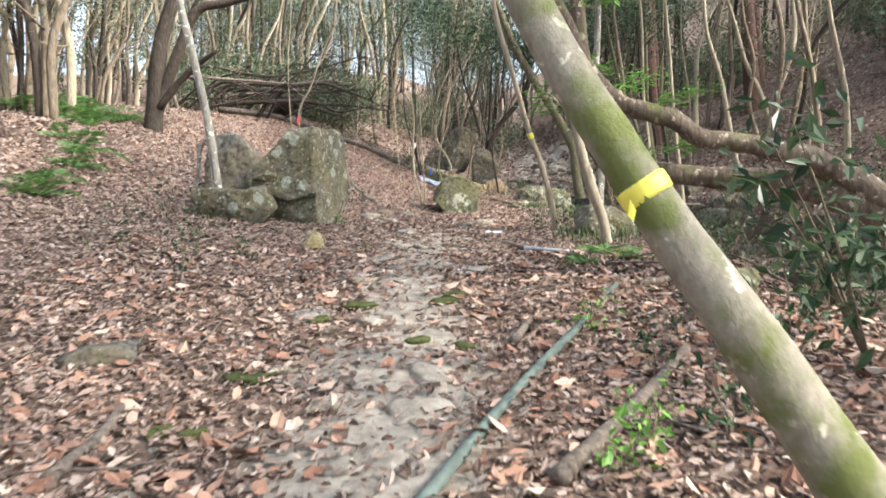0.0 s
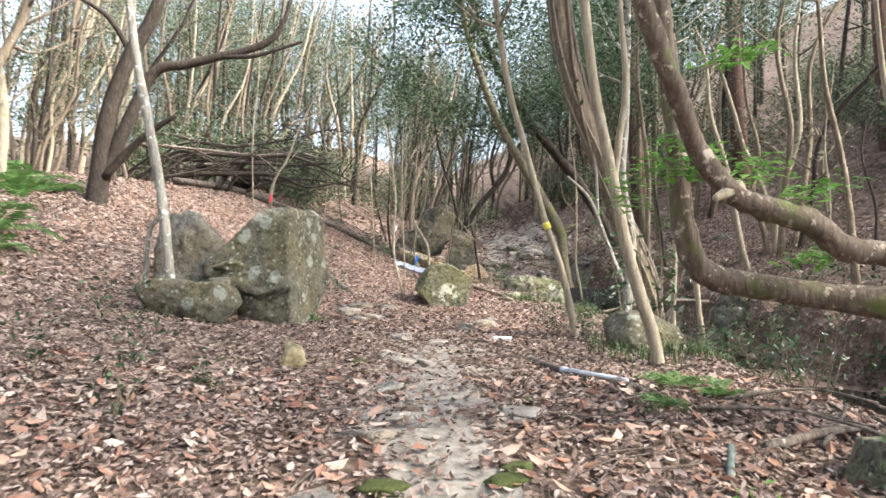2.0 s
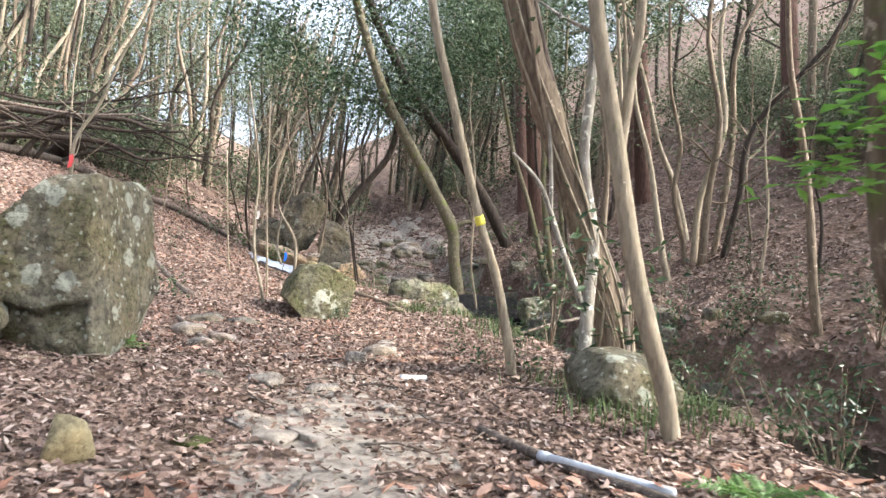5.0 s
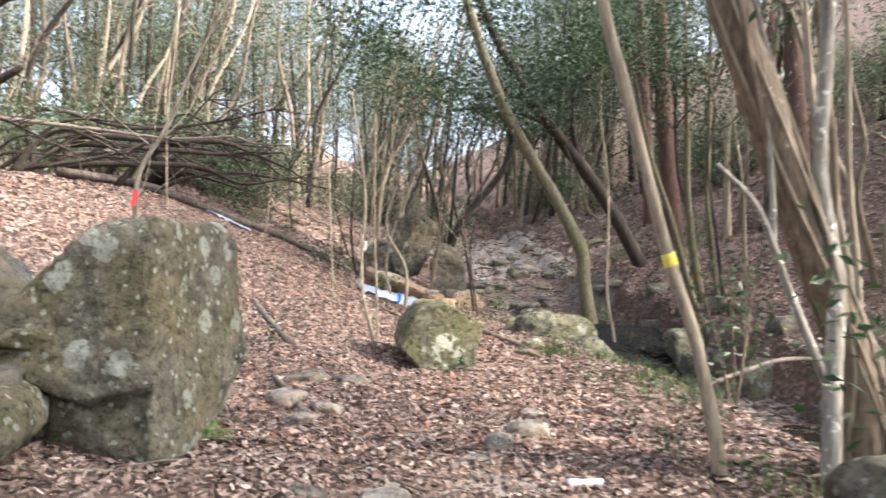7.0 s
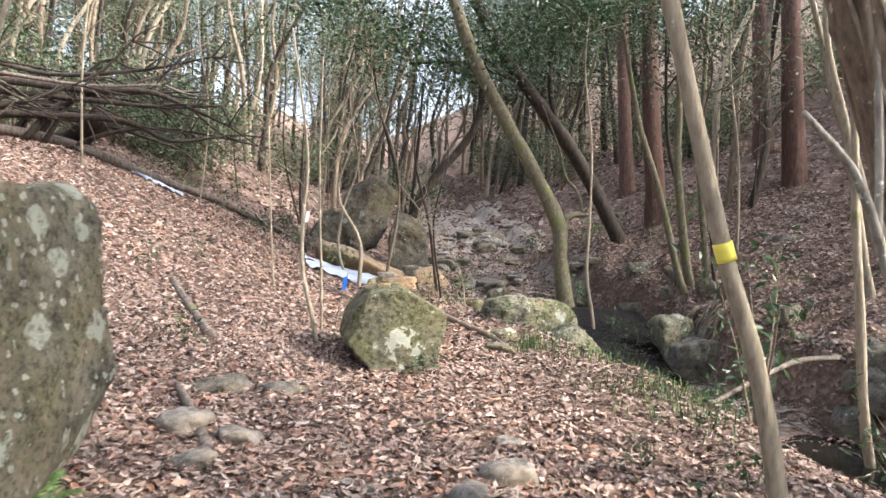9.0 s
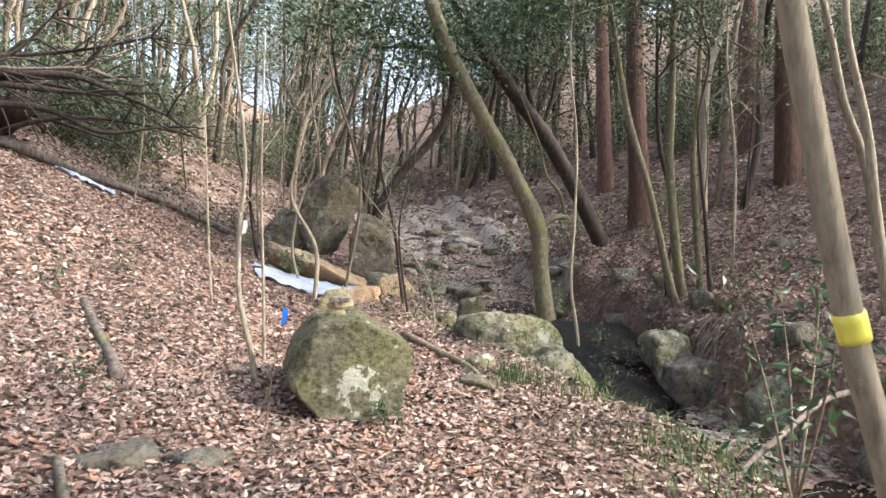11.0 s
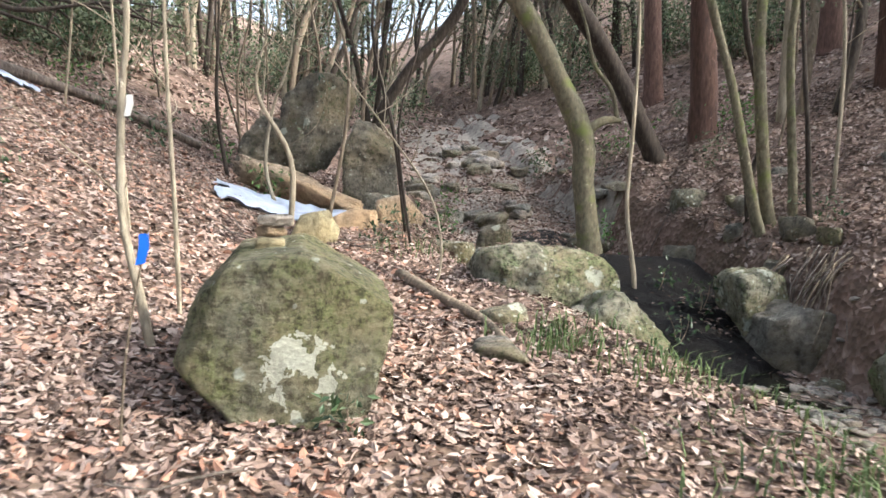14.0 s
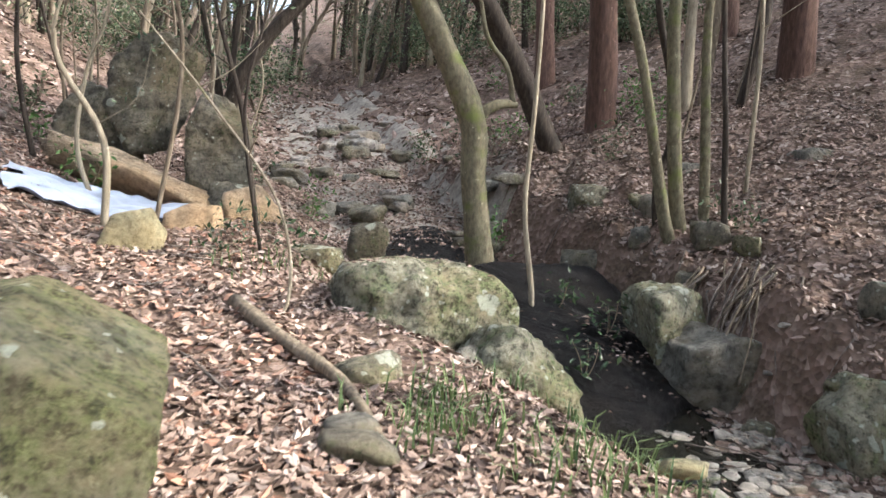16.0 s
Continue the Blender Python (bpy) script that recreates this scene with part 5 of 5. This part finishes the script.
def plastic_sheet(cx, cy, w, d, turn, seed, label):
    nx, ny = 26, 16
    rng_x, rng_y = np.meshgrid(np.linspace(-0.5, 0.5, nx), np.linspace(-0.5, 0.5, ny))
    c, s = math.cos(radians(turn)), math.sin(radians(turn))
    edge = 1 + 0.35 * vnoise(rng_x * 5, rng_y * 5, seed)
    X, Y = cx + (rng_x * w * c - rng_y * d * s) * edge, cy + (rng_x * w * s + rng_y * d * c) * edge
    Z = height(X, Y) + 0.05 + 0.08 * np.abs(vnoise(rng_x * 7, rng_y * 6, seed + 1)) + 0.05 * vnoise(rng_x * 16, rng_y * 14, seed + 2)
    top = np.stack([X, Y, Z], axis=-1).reshape(-1, 3)
    i = (np.arange(ny - 1)[:, None] * nx + np.arange(nx - 1)[None, :]).ravel()
    f = np.stack([i, i + 1, i + nx + 1, i + nx], axis=1)
    k = len(top)
    ob = new("plastic_sheet", mesh_of("plastic_sheet", np.vstack([top, top - np.array([0, 0, 0.012])]), np.vstack([f, f[:, ::-1] + k]), SHEET, True))
    return tagged(ob, label, "plastic sheet")


plastic_sheet(0.2, 20.95, 1.6, 0.8, 8, 4, "crumpled whitish plastic sheet on the leafy slope")
plastic_sheet(-3.15, 21.75, 0.75, 0.3, -12, 7, "white plastic scrap lying beside the log")
stick("broken_post", [(2.75, 19.75), (2.78, 19.75, 0.2), (2.8, 19.75, 0.42)], 0.05, 0.03, "rusty brown broken stake beside the stream", BARK_RED, "stake", seed=71)
stick("fallen_branch", [(-0.5, 20.1), (0.0, 20.2), (0.3, 20.3)], 0.02, 0.015, "thin dark board in front of the plastic sheet", seed=70)


# ---- small plants ----
def fern(x, y, size, seed, fronds=8, proto={}):
    key = seed % 3
    if key not in proto:
        rng = np.random.default_rng(key)
        v, f, k = [], [], 0
        for j in range(20):
            s = (j + 1) / 21
            px, pz = s * 0.9, 0.55 * s - 0.62 * s * s
            L = 0.24 * math.sin(math.pi * min(1, s * 0.92 + 0.12)) + 0.02
            for side in (-1, 1):
                a = rng.normal() * 0.02
                v += [(px, 0, pz), (px + 0.03, side * L * 0.5, pz + 0.012 + a), (px + 0.06 + 0.05 * L, side * L, pz - 0.03 + a), (px - 0.012, side * L * 0.5, pz - 0.004 + a)]
                f += [(k, k + 1, k + 2, k + 3)]
                k += 4
        v += [(0, -0.006, 0), (0, 0.006, 0), (0.45, 0.004, 0.13), (0.45, -0.004, 0.13), (0.9, 0.002, -0.07), (0.9, -0.002, -0.07)]
        f += [(k, k + 1, k + 2, k + 3), (k + 3, k + 2, k + 4, k + 5)]
        proto[key] = mesh_of("frond", v, f, FERN)
    rng = np.random.default_rng(seed)
    t = base_at("fern", x, y, ground(x, y), "green fern growing out of dead leaves", "fern", "ferns")
    for i in range(fronds):
        ob = child("frond", proto[key], t)
        s = size * rng.uniform(0.7, 1.15)
        ob.matrix_basis = pose(0, 0, 0.02, rng.uniform(-12, 12), rng.uniform(-25, 8), i * 360 / fronds + rng.uniform(-18, 18)) @ Matrix.Scale(s, 4)
    return t


def plant(x, y, h, n, size, seed, label, mat=EVERGREEN, name="seedling", z=None, spread=0.35, stems=3, category="plant"):
    z = ground(x, y) if z is None else z
    t = base_at(name, x, y, z, label, category)
    rng = np.random.default_rng(seed)
    pts = []
    for i in range(stems):
        a = rng.uniform(0, 6.28)
        e = (x + math.cos(a) * spread * h, y + math.sin(a) * spread * h, z + h * rng.uniform(0.8, 1.1))
        limb("stem", [(x, y, z - 0.03, 0.004 + 0.006 * h), ((x + e[0]) / 2 + 0.03, (y + e[1]) / 2, (z + e[2]) / 2, 0.003 + 0.004 * h), (*e, 0.002)], BARK_BROWN, t, 5, 3, 0.05, i)
        for s in np.linspace(0.35, 1.0, max(2, n // stems)):
            pts.append((x + (e[0] - x) * s, y + (e[1] - y) * s, z + (e[2] - z) * s))
    crown(t, pts, (0.05 + 0.08 * h,) * 3, 7 if name != "seedling" else 4, size, mat, seed + 1, "leaves")
    return t


def undergrowth():
    for i, (x, y, s) in enumerate([(-7.9, 16.5, 1.0), (-7.3, 15.9, 0.9), (-8.3, 17.2, 1.0), (-6.9, 16.3, 0.8), (-7.0, 15.2, 0.8), (-8.8, 16.2, 1.0), (-6.0, 12.5, 0.8), (-6.5, 13.1, 0.8), (-5.6, 11.6, 0.6), (-1.73, 11.91, 0.3),
                                   (1.66, 7.86, 0.35), (1.3, 7.15, 0.3), (1.85, 7.5, 0.3), (-4.9, 9.2, 0.6), (-5.2, 9.8, 0.6)]):
        fern(x, y, s, 300 + i, 9)
    for i, (x, y, h) in enumerate([(-3.57, 9.63, 0.5), (-2.82, 8.46, 0.5), (-2.42, 6.79, 0.35), (-3.2, 7.4, 0.4), (-2.0, 7.6, 0.22), (-4.2, 6.4, 0.5), (0.68, 3.07, 0.2), (0.85, 3.3, 0.22), (1.23, 3.27, 0.3), (1.5, 3.6, 0.35), (1.2, 4.3, 0.3), (0.95, 5.2, 0.2), (1.7, 5.2, 0.3),
                                   (0.5, 15.2, 0.14), (-1.6, 15.3, 0.3), (-2.4, 17.4, 0.35), (-2.0, 18.2, 0.3), (1.75, 11.1, 0.25), (1.5, 11.7, 0.2), (2.0, 12.2, 0.3), (1.5, 12.6, 0.22), (2.3, 13.2, 0.3), (1.4, 20.0, 0.35), (1.7, 19.7, 0.4), (1.1, 19.5, 0.3), (5.9, 19.3, 0.3), (6.0, 19.7, 0.3)]):
        plant(x, y, h, 12, 0.055 + 0.05 * h, 400 + i, "small green seedling among dead leaves", FRESH if i in (6, 7, 11) else EVERGREEN)
    for x, y, z, k in ((4.3, 18.9, 0.42, 460), (4.0, 19.3, 0.54, 461), (3.75, 18.3, 0.25, 462)):
        plant(x, y, 0.3, 14, 0.08, k, "small ivy-like plant growing on wet rock", z=z)
    plant(2.45, 4.3, 1.45, 40, 0.15, 450, "broad-leaved evergreen shrub beside the path", name="shrub", category="shrub", spread=0.45, stems=6)
    plant(2.75, 3.7, 0.9, 30, 0.14, 451, "broad-leaved evergreen shrub beside the path", name="shrub", category="shrub", spread=0.5, stems=6)
    plant(2.3, 5.0, 0.75, 22, 0.12, 452, "broad-leaved evergreen shrub beside the path", name="shrub", category="shrub", spread=0.5, stems=5)
    plant(2.55, 10.75, 1.35, 22, 0.12, 453, "glossy evergreen shrub at the foot of the trees", name="shrub", category="shrub", spread=0.35, stems=4)
    plant(3.1, 13.9, 1.7, 26, 0.12, 454, "glossy evergreen shrub above the stream", name="shrub", category="shrub", spread=0.35, stems=4)
    rng = np.random.default_rng(470)
    for i in range(34):
        x, y = rng.uniform(2.7, 7.5), rng.uniform(7, 16)
        plant(x, y, rng.uniform(0.4, 1.0), 18, 0.09, 471 + i, "low evergreen shrub above the stream", name="shrub", category="shrub", spread=0.5, stems=5)
    for i in range(40):
        x, y = rng.uniform(-3.5, 8.5), rng.uniform(21.5, 29)
        if abs(x - creek_x(y)) > 0.5:
            plant(x, y, rng.uniform(0.25, 0.7), 14, 0.08, 520 + i, "small green shrub of the ravine floor", (GREYGREEN, EVERGREEN, FERN)[i % 3], name="shrub", category="shrub", spread=0.5, stems=4)
    # bright sprays hanging on the mossy tree
    t = base_at("maple_spray", 1.3, 6.6, 2.1, "spray of fresh green leaves by the mossy limb", "branch")
    rng = np.random.default_rng(480)
    c = []
    for a, b in (((1.42, 6.4, 2.1), (1.05, 6.5, 2.28)), ((1.4, 6.3, 2.2), (1.25, 6.7, 2.42)), ((1.05, 6.5, 2.28), (0.85, 6.6, 1.98)), ((1.55, 6.3, 2.05), (1.75, 6.6, 2.28)), ((1.7, 6.35, 1.95), (2.2, 6.5, 2.12)), ((1.9, 6.4, 1.6), (2.2, 6.6, 1.66)), ((1.2, 6.2, 2.75), (1.6, 6.4, 2.95))):
        limb("twig", [(*a, 0.008), (*[(p + q) / 2 + 0.02 for p, q in zip(a, b)], 0.006), (*b, 0.003)], BARK_BROWN, t, 5, 3, 0.05)
        for s in np.linspace(0.25, 1.05, 7):
            c.append([p + (q - p) * s for p, q in zip(a, b)])
    o = np.array(t.matrix_world.translation)
    v, f = leaves(clumps(rng, np.array(c) - o, (0.085, 0.085, 0.02), 16), 0.085, rng, 0.85, 0.05, 0.5)
    child("leaves", mesh_of("leaves", v, f, FRESH), t, "fresh bright green leaves")


undergrowth()


def grass_tufts():
    rng = np.random.default_rng(500)
    spots = [(1.93, 16.4, 0.16, 110), (2.05, 16.6, 0.14, 80), (2.44, 15.9, 0.2, 100), (2.9, 16.3, 0.3, 160), (3.3, 16.7, 0.3, 130), (2.7, 17.0, 0.2, 80), (2.0, 9.5, 0.25, 150), (2.3, 9.55, 0.25, 150), (1.75, 9.75, 0.2, 110), (2.6, 9.7, 0.25, 110), (2.9, 10.2, 0.3, 120), (2.4, 13.8, 0.35, 120), (2.8, 14.6, 0.35, 150), (3.0, 15.3, 0.3, 130), (1.5, 19.2, 0.25, 70), (2.4, 14.3, 0.3, 120), (1.9, 10.9, 0.2, 60)]
    for x0, y0, sp, n in spots:
        n = int(n * 0.8)
        x, y = x0 + rng.normal(size=n) * sp, y0 + rng.normal(size=n) * sp
        z = height(x, y)
        a, h = rng.uniform(0, 6.28, n), rng.uniform(0.07, 0.22, n)
        dx, dy = np.cos(a), np.sin(a)
        w = 0.006
        b = np.stack([x, y, z], axis=1)
        s = np.stack([-dy, dx, 0 * dx], axis=1) * w
        o = np.stack([dx, dy, 0 * dx], axis=1)
        up = np.array([0, 0, 1.0])
        m = b + o * (h * 0.2)[:, None] + up * (h * 0.65)[:, None]
        e = b + o * (h * 0.75)[:, None] + up * (h * 0.8)[:, None]
        v = np.stack([b - s, b + s, m + s * 0.8, m - s * 0.8, e], axis=1) - np.array([x0, y0, ground(x0, y0)])
        i = np.arange(n)[:, None] * 5
        f = np.concatenate([i + np.array([[0, 1, 2]]), i + np.array([[0, 2, 3]]), i + np.array([[3, 2, 4]])])
        ob = new("grass_tuft", mesh_of("grass_tuft", v.reshape(-1, 3), f, GRASS))
        ob.matrix_world = pose(x0, y0, ground(x0, y0))
        tagged(ob, "tuft of thin dark green grass", "grass", "grass tufts", "stuff")


grass_tufts()


def hanging_roots():
    rng = np.random.default_rng(520)
    t = base_at("roots", 5.6, 18.9, ground(5.6, 18.9), "tangle of thin roots hanging from the bank", "roots")
    for i in range(34):
        x, y = rng.uniform(5.2, 5.75), rng.uniform(18.1, 19.1)
        z = ground(x, y) + 0.03
        e = (x - rng.uniform(0.3, 0.75), y - rng.uniform(0.0, 0.5), z - rng.uniform(0.4, 0.85))
        limb("root", [(x, y + 0.15, z - 0.02, 0.012), (x - 0.18, y - 0.05, z - 0.02, 0.010), ((x + e[0]) / 2 - 0.12 + rng.normal() * 0.06, (y + e[1]) / 2, (z + e[2]) / 2, 0.008), (*e, 0.003)], DEADWOOD if i % 2 else BARK_BROWN, t, 5, 3, 0.08, i)


hanging_roots()


def water():
    m, t, b = material("dark_water", 0.06, 0.5)
    b.inputs["Base Color"].default_value = (0.012, 0.011, 0.009, 1)
    bump(t, b, tex(t, coords(t), 14, 3), 0.12, 0.02)
    ys = np.arange(9.0, 18.5, 0.2)
    xs = np.linspace(-0.5, 0.5, 7)
    v = np.array([(creek_x(y) + u, y, creek_height(y) + 0.02) for y in ys for u in xs])
    i = (np.arange(len(ys) - 1)[:, None] * 7 + np.arange(6)[None, :]).ravel()
    ob = new("water", mesh_of("water", v, np.stack([i, i + 1, i + 8, i + 7], axis=1), m, True))
    tagged(ob, "thin dark trickle of water in the stream bed", "water", kind="structure")


water()


# ---- the wood all round ----
def forest():
    rng = np.random.default_rng(600)

    def evergreen(x, y, seed):
        z, r = ground(x, y), np.random.default_rng(seed)
        L = r.normal() * 0.5
        stem = [(x, y, z - 0.2, 0.12), (x + L * 0.2, y, z + 1.4, 0.09), (x + L * 0.6, y + 0.1, z + 3.6, 0.075), (x + L, y + 0.2, z + 6, 0.05), (x + L * 1.1, y + 0.2, z + 8.5, 0.02)]
        t = base_at("woodland_tree", x, y, z, "evergreen woodland tree with small glossy leaves", "tree", "evergreen trees")
        limb("trunk", stem, BARK_DARK, t, 9, 4, 0.1, seed)
        ends = side_limbs(t, BARK_DARK, stem, r, 9, 1.7, 0.04, 0.2, 0.4)
        crown(t, np.vstack([around(r, 85, (x + L * 0.8, y, z + 6.0), (2.4, 2.4, 3.2)), ends]), (0.36, 0.36, 0.24), 40, 0.12, EVERGREEN if seed % 2 else GREYGREEN, seed + 1)
        return t

    def clump(x, y, seed):
        z, r = ground(x, y), np.random.default_rng(seed)
        t = base_at("woodland_tree", x, y, z, "slender many-stemmed woodland tree leaning over", "tree", "many-stemmed trees")
        pts = []
        for i in range(4):
            a, L = r.uniform(0, 6.28), r.uniform(0.5, 1.9)
            ox, oy = math.cos(a) * 0.3, math.sin(a) * 0.3
            w = lambda k: r.normal() * k
            stem = [(x + ox, y + oy, z - 0.2, r.uniform(0.05, 0.1)), (x + ox * 1.2 + 0.1 * L + w(0.12), y + oy * 1.2, z + 1.2, 0.065), (x + ox * 1.5 + 0.3 * L + w(0.2), y + oy * 1.4 + w(0.2), z + 2.6, 0.058), (x + ox * 2 + 0.7 * L + w(0.25), y + oy * 2 + w(0.2), z + 4.6, 0.045), (x + ox * 2.2 + 1.1 * L + w(0.3), y + oy * 3, z + 7.5, 0.02)]
            limb("trunk", stem, (BARK_PALE, BARK_BROWN, BARK_DARK, BARK_BROWN)[i], t, 8, 4, 0.1, seed + i)
            pts.append(side_limbs(t, BARK_BROWN, stem, r, 7, 1.2, 0.025, 0.25, 0.7))
        crown(t, np.vstack(pts), (0.32, 0.32, 0.22), 22, 0.10, GREYGREEN, seed + 9)
        return t

    def bush(x, y, seed):
        t = plant(x, y, 1.5, 60, 0.12, seed, "dark evergreen bush of the woodland floor", name="bush", category="bush", spread=0.6, stems=8)
        crown(t, around(np.random.default_rng(seed), 45, (x, y, ground(x, y) + 0.95), (1.15, 1.15, 0.85)), (0.2, 0.2, 0.14), 24, 0.11, EVERGREEN if seed % 2 else GREYGREEN, seed + 5)
        return t

    kinds = ((evergreen, 5, [], 0), (clump, 4, [], 1), (bush, 4, [], 2))
    for fn, n, protos, _ in kinds:
        for i in range(n):
            protos.append(None)

    def put(kind, x, y, i):
        fn, n, protos, _ = kinds[kind]
        k = i % n
        if protos[k] is None:
            protos[k] = fn(x, y, 700 + 31 * kind + k * 3 + (k % 2))
        else:
            s = rng.uniform(0.8, 1.3)
            m = pose(x, y, ground(x, y), rng.uniform(-4, 4), rng.uniform(-4, 4), rng.uniform(-30, 30) if kind == 1 else rng.uniform(0, 360))
            copy_thing(protos[k], m @ Matrix.Scale(s, 4))

    count = [0, 0, 0]

    def scatter(kind, n, x0, x1, y0, y1, clear):
        for _ in range(n):
            for _ in range(30):
                x, y = rng.uniform(x0, x1), rng.uniform(y0, y1)
                if clear(x, y):
                    break
            else:
                continue
            put(kind, x, y, count[kind])
            count[kind] += 1

    # a tree added for shade: bare stem, dense crown above the view
    def tall(x, y, seed):
        z, r = ground(x, y), np.random.default_rng(seed)
        L = r.normal() * 0.5
        stem = [(x, y, z - 0.2, 0.14), (x + L * 0.2, y, z + 2, 0.1), (x + L * 0.6, y + 0.1, z + 5, 0.085), (x + L, y + 0.2, z + 8, 0.06), (x + L * 1.1, y + 0.2, z + 11, 0.02)]
        t = base_at("woodland_tree", x, y, z, "tall slim evergreen tree added for the shade of its high crown", "tree", "tall trees")
        limb("trunk", stem, BARK_BROWN, t, 9, 4, 0.1, seed)
        ends = side_limbs(t, BARK_DARK, stem, r, 8, 2.0, 0.04, 0.6, 0.4)
        crown(t, np.vstack([around(r, 100, (x + L, y, z + 9), (2.7, 2.7, 1.9)), ends]), (0.36, 0.36, 0.24), 40, 0.135, EVERGREEN, seed + 1)

    # added trees, mostly out of view, whose crowns keep sun off the left bank
    for i, (x, y) in enumerate([(6.5, -2.0), (7.5, 1.5), (6.9, 4.5), (8.2, 7.5), (7.3, 10.3), (4.8, -4.5), (9.4, 4.0), (3.7, 2.4), (5.4, 5.4), (-4.5, -1.5), (-6.5, 6.0), (10.5, 0.0), (9.5, 9.0), (8.8, 14.0), (11.6, 19.4), (8.6, 7.0)]):
        tall(x, y, 900 + i)

    ahead = lambda x, y: not (-3 < x < 7 and y < 27) and abs(x - creek_x(y)) > 1.2
    # left bank: pale leaning stems
    scatter(1, 22, -14, -5.5, 13, 28, lambda x, y: x < -5.8 - 0.1 * (y - 13) or y > 24)
    scatter(1, 16, -26, -8, 24, 44, ahead)
    scatter(2, 8, -24, -9, 16, 34, lambda x, y: True)
    scatter(0, 8, -16, -4, 27, 40, ahead)
    scatter(2, 14, -9, -3, 21.5, 30, lambda x, y: y > 23.5 or x < -6)
    # head of the ravine
    scatter(0, 13, -9, 12, 28, 41, lambda x, y: abs(x - creek_x(y)) > (2.5 if y > 35 else 4.5))
    scatter(1, 18, -9, 12, 28, 46, lambda x, y: abs(x - creek_x(y)) > 3.5)
    scatter(0, 42, -18, 20, 36, 62, ahead)
    scatter(2, 14, -8, 12, 25.5, 40, lambda x, y: abs(x - creek_x(y)) > 3.2)
    scatter(2, 6, 0, 9, 33, 42, lambda x, y: True)
    scatter(1, 12, -1, 10, 36, 48, lambda x, y: True)
    scatter(0, 6, -2, 11, 46, 56, lambda x, y: True)
    # right hillside
    scatter(0, 6, 12, 24, 14, 38, lambda x, y: x > 13)
    scatter(0, 6, 9, 16, 28, 38, lambda x, y: True)
    scatter(1, 6, 7.5, 16, 8, 28, lambda x, y: True)
    scatter(2, 16, 7.5, 16, 8, 34, lambda x, y: x > 9.5)
    scatter(2, 16, 12, 24, 8, 34, lambda x, y: True)
    scatter(0, 5, 14, 22, 10, 24, lambda x, y: True)
    scatter(0, 9, 10, 24, 30, 46, lambda x, y: True)
    # beside and behind the walker
    scatter(0, 5, 8, 18, -8, 4, lambda x, y: True)
    scatter(0, 10, -16, -6, -8, 12, lambda x, y: True)
    scatter(1, 8, -14, -6.5, 2, 13, lambda x, y: True)
    scatter(0, 6, -5, 6, -12, -5, lambda x, y: True)
    # thicket on the far slope beyond the bank
    scatter(2, 34, 13, 26, 16, 38, lambda x, y: True)
    scatter(0, 5, 14, 26, 20, 38, lambda x, y: True)


forest()
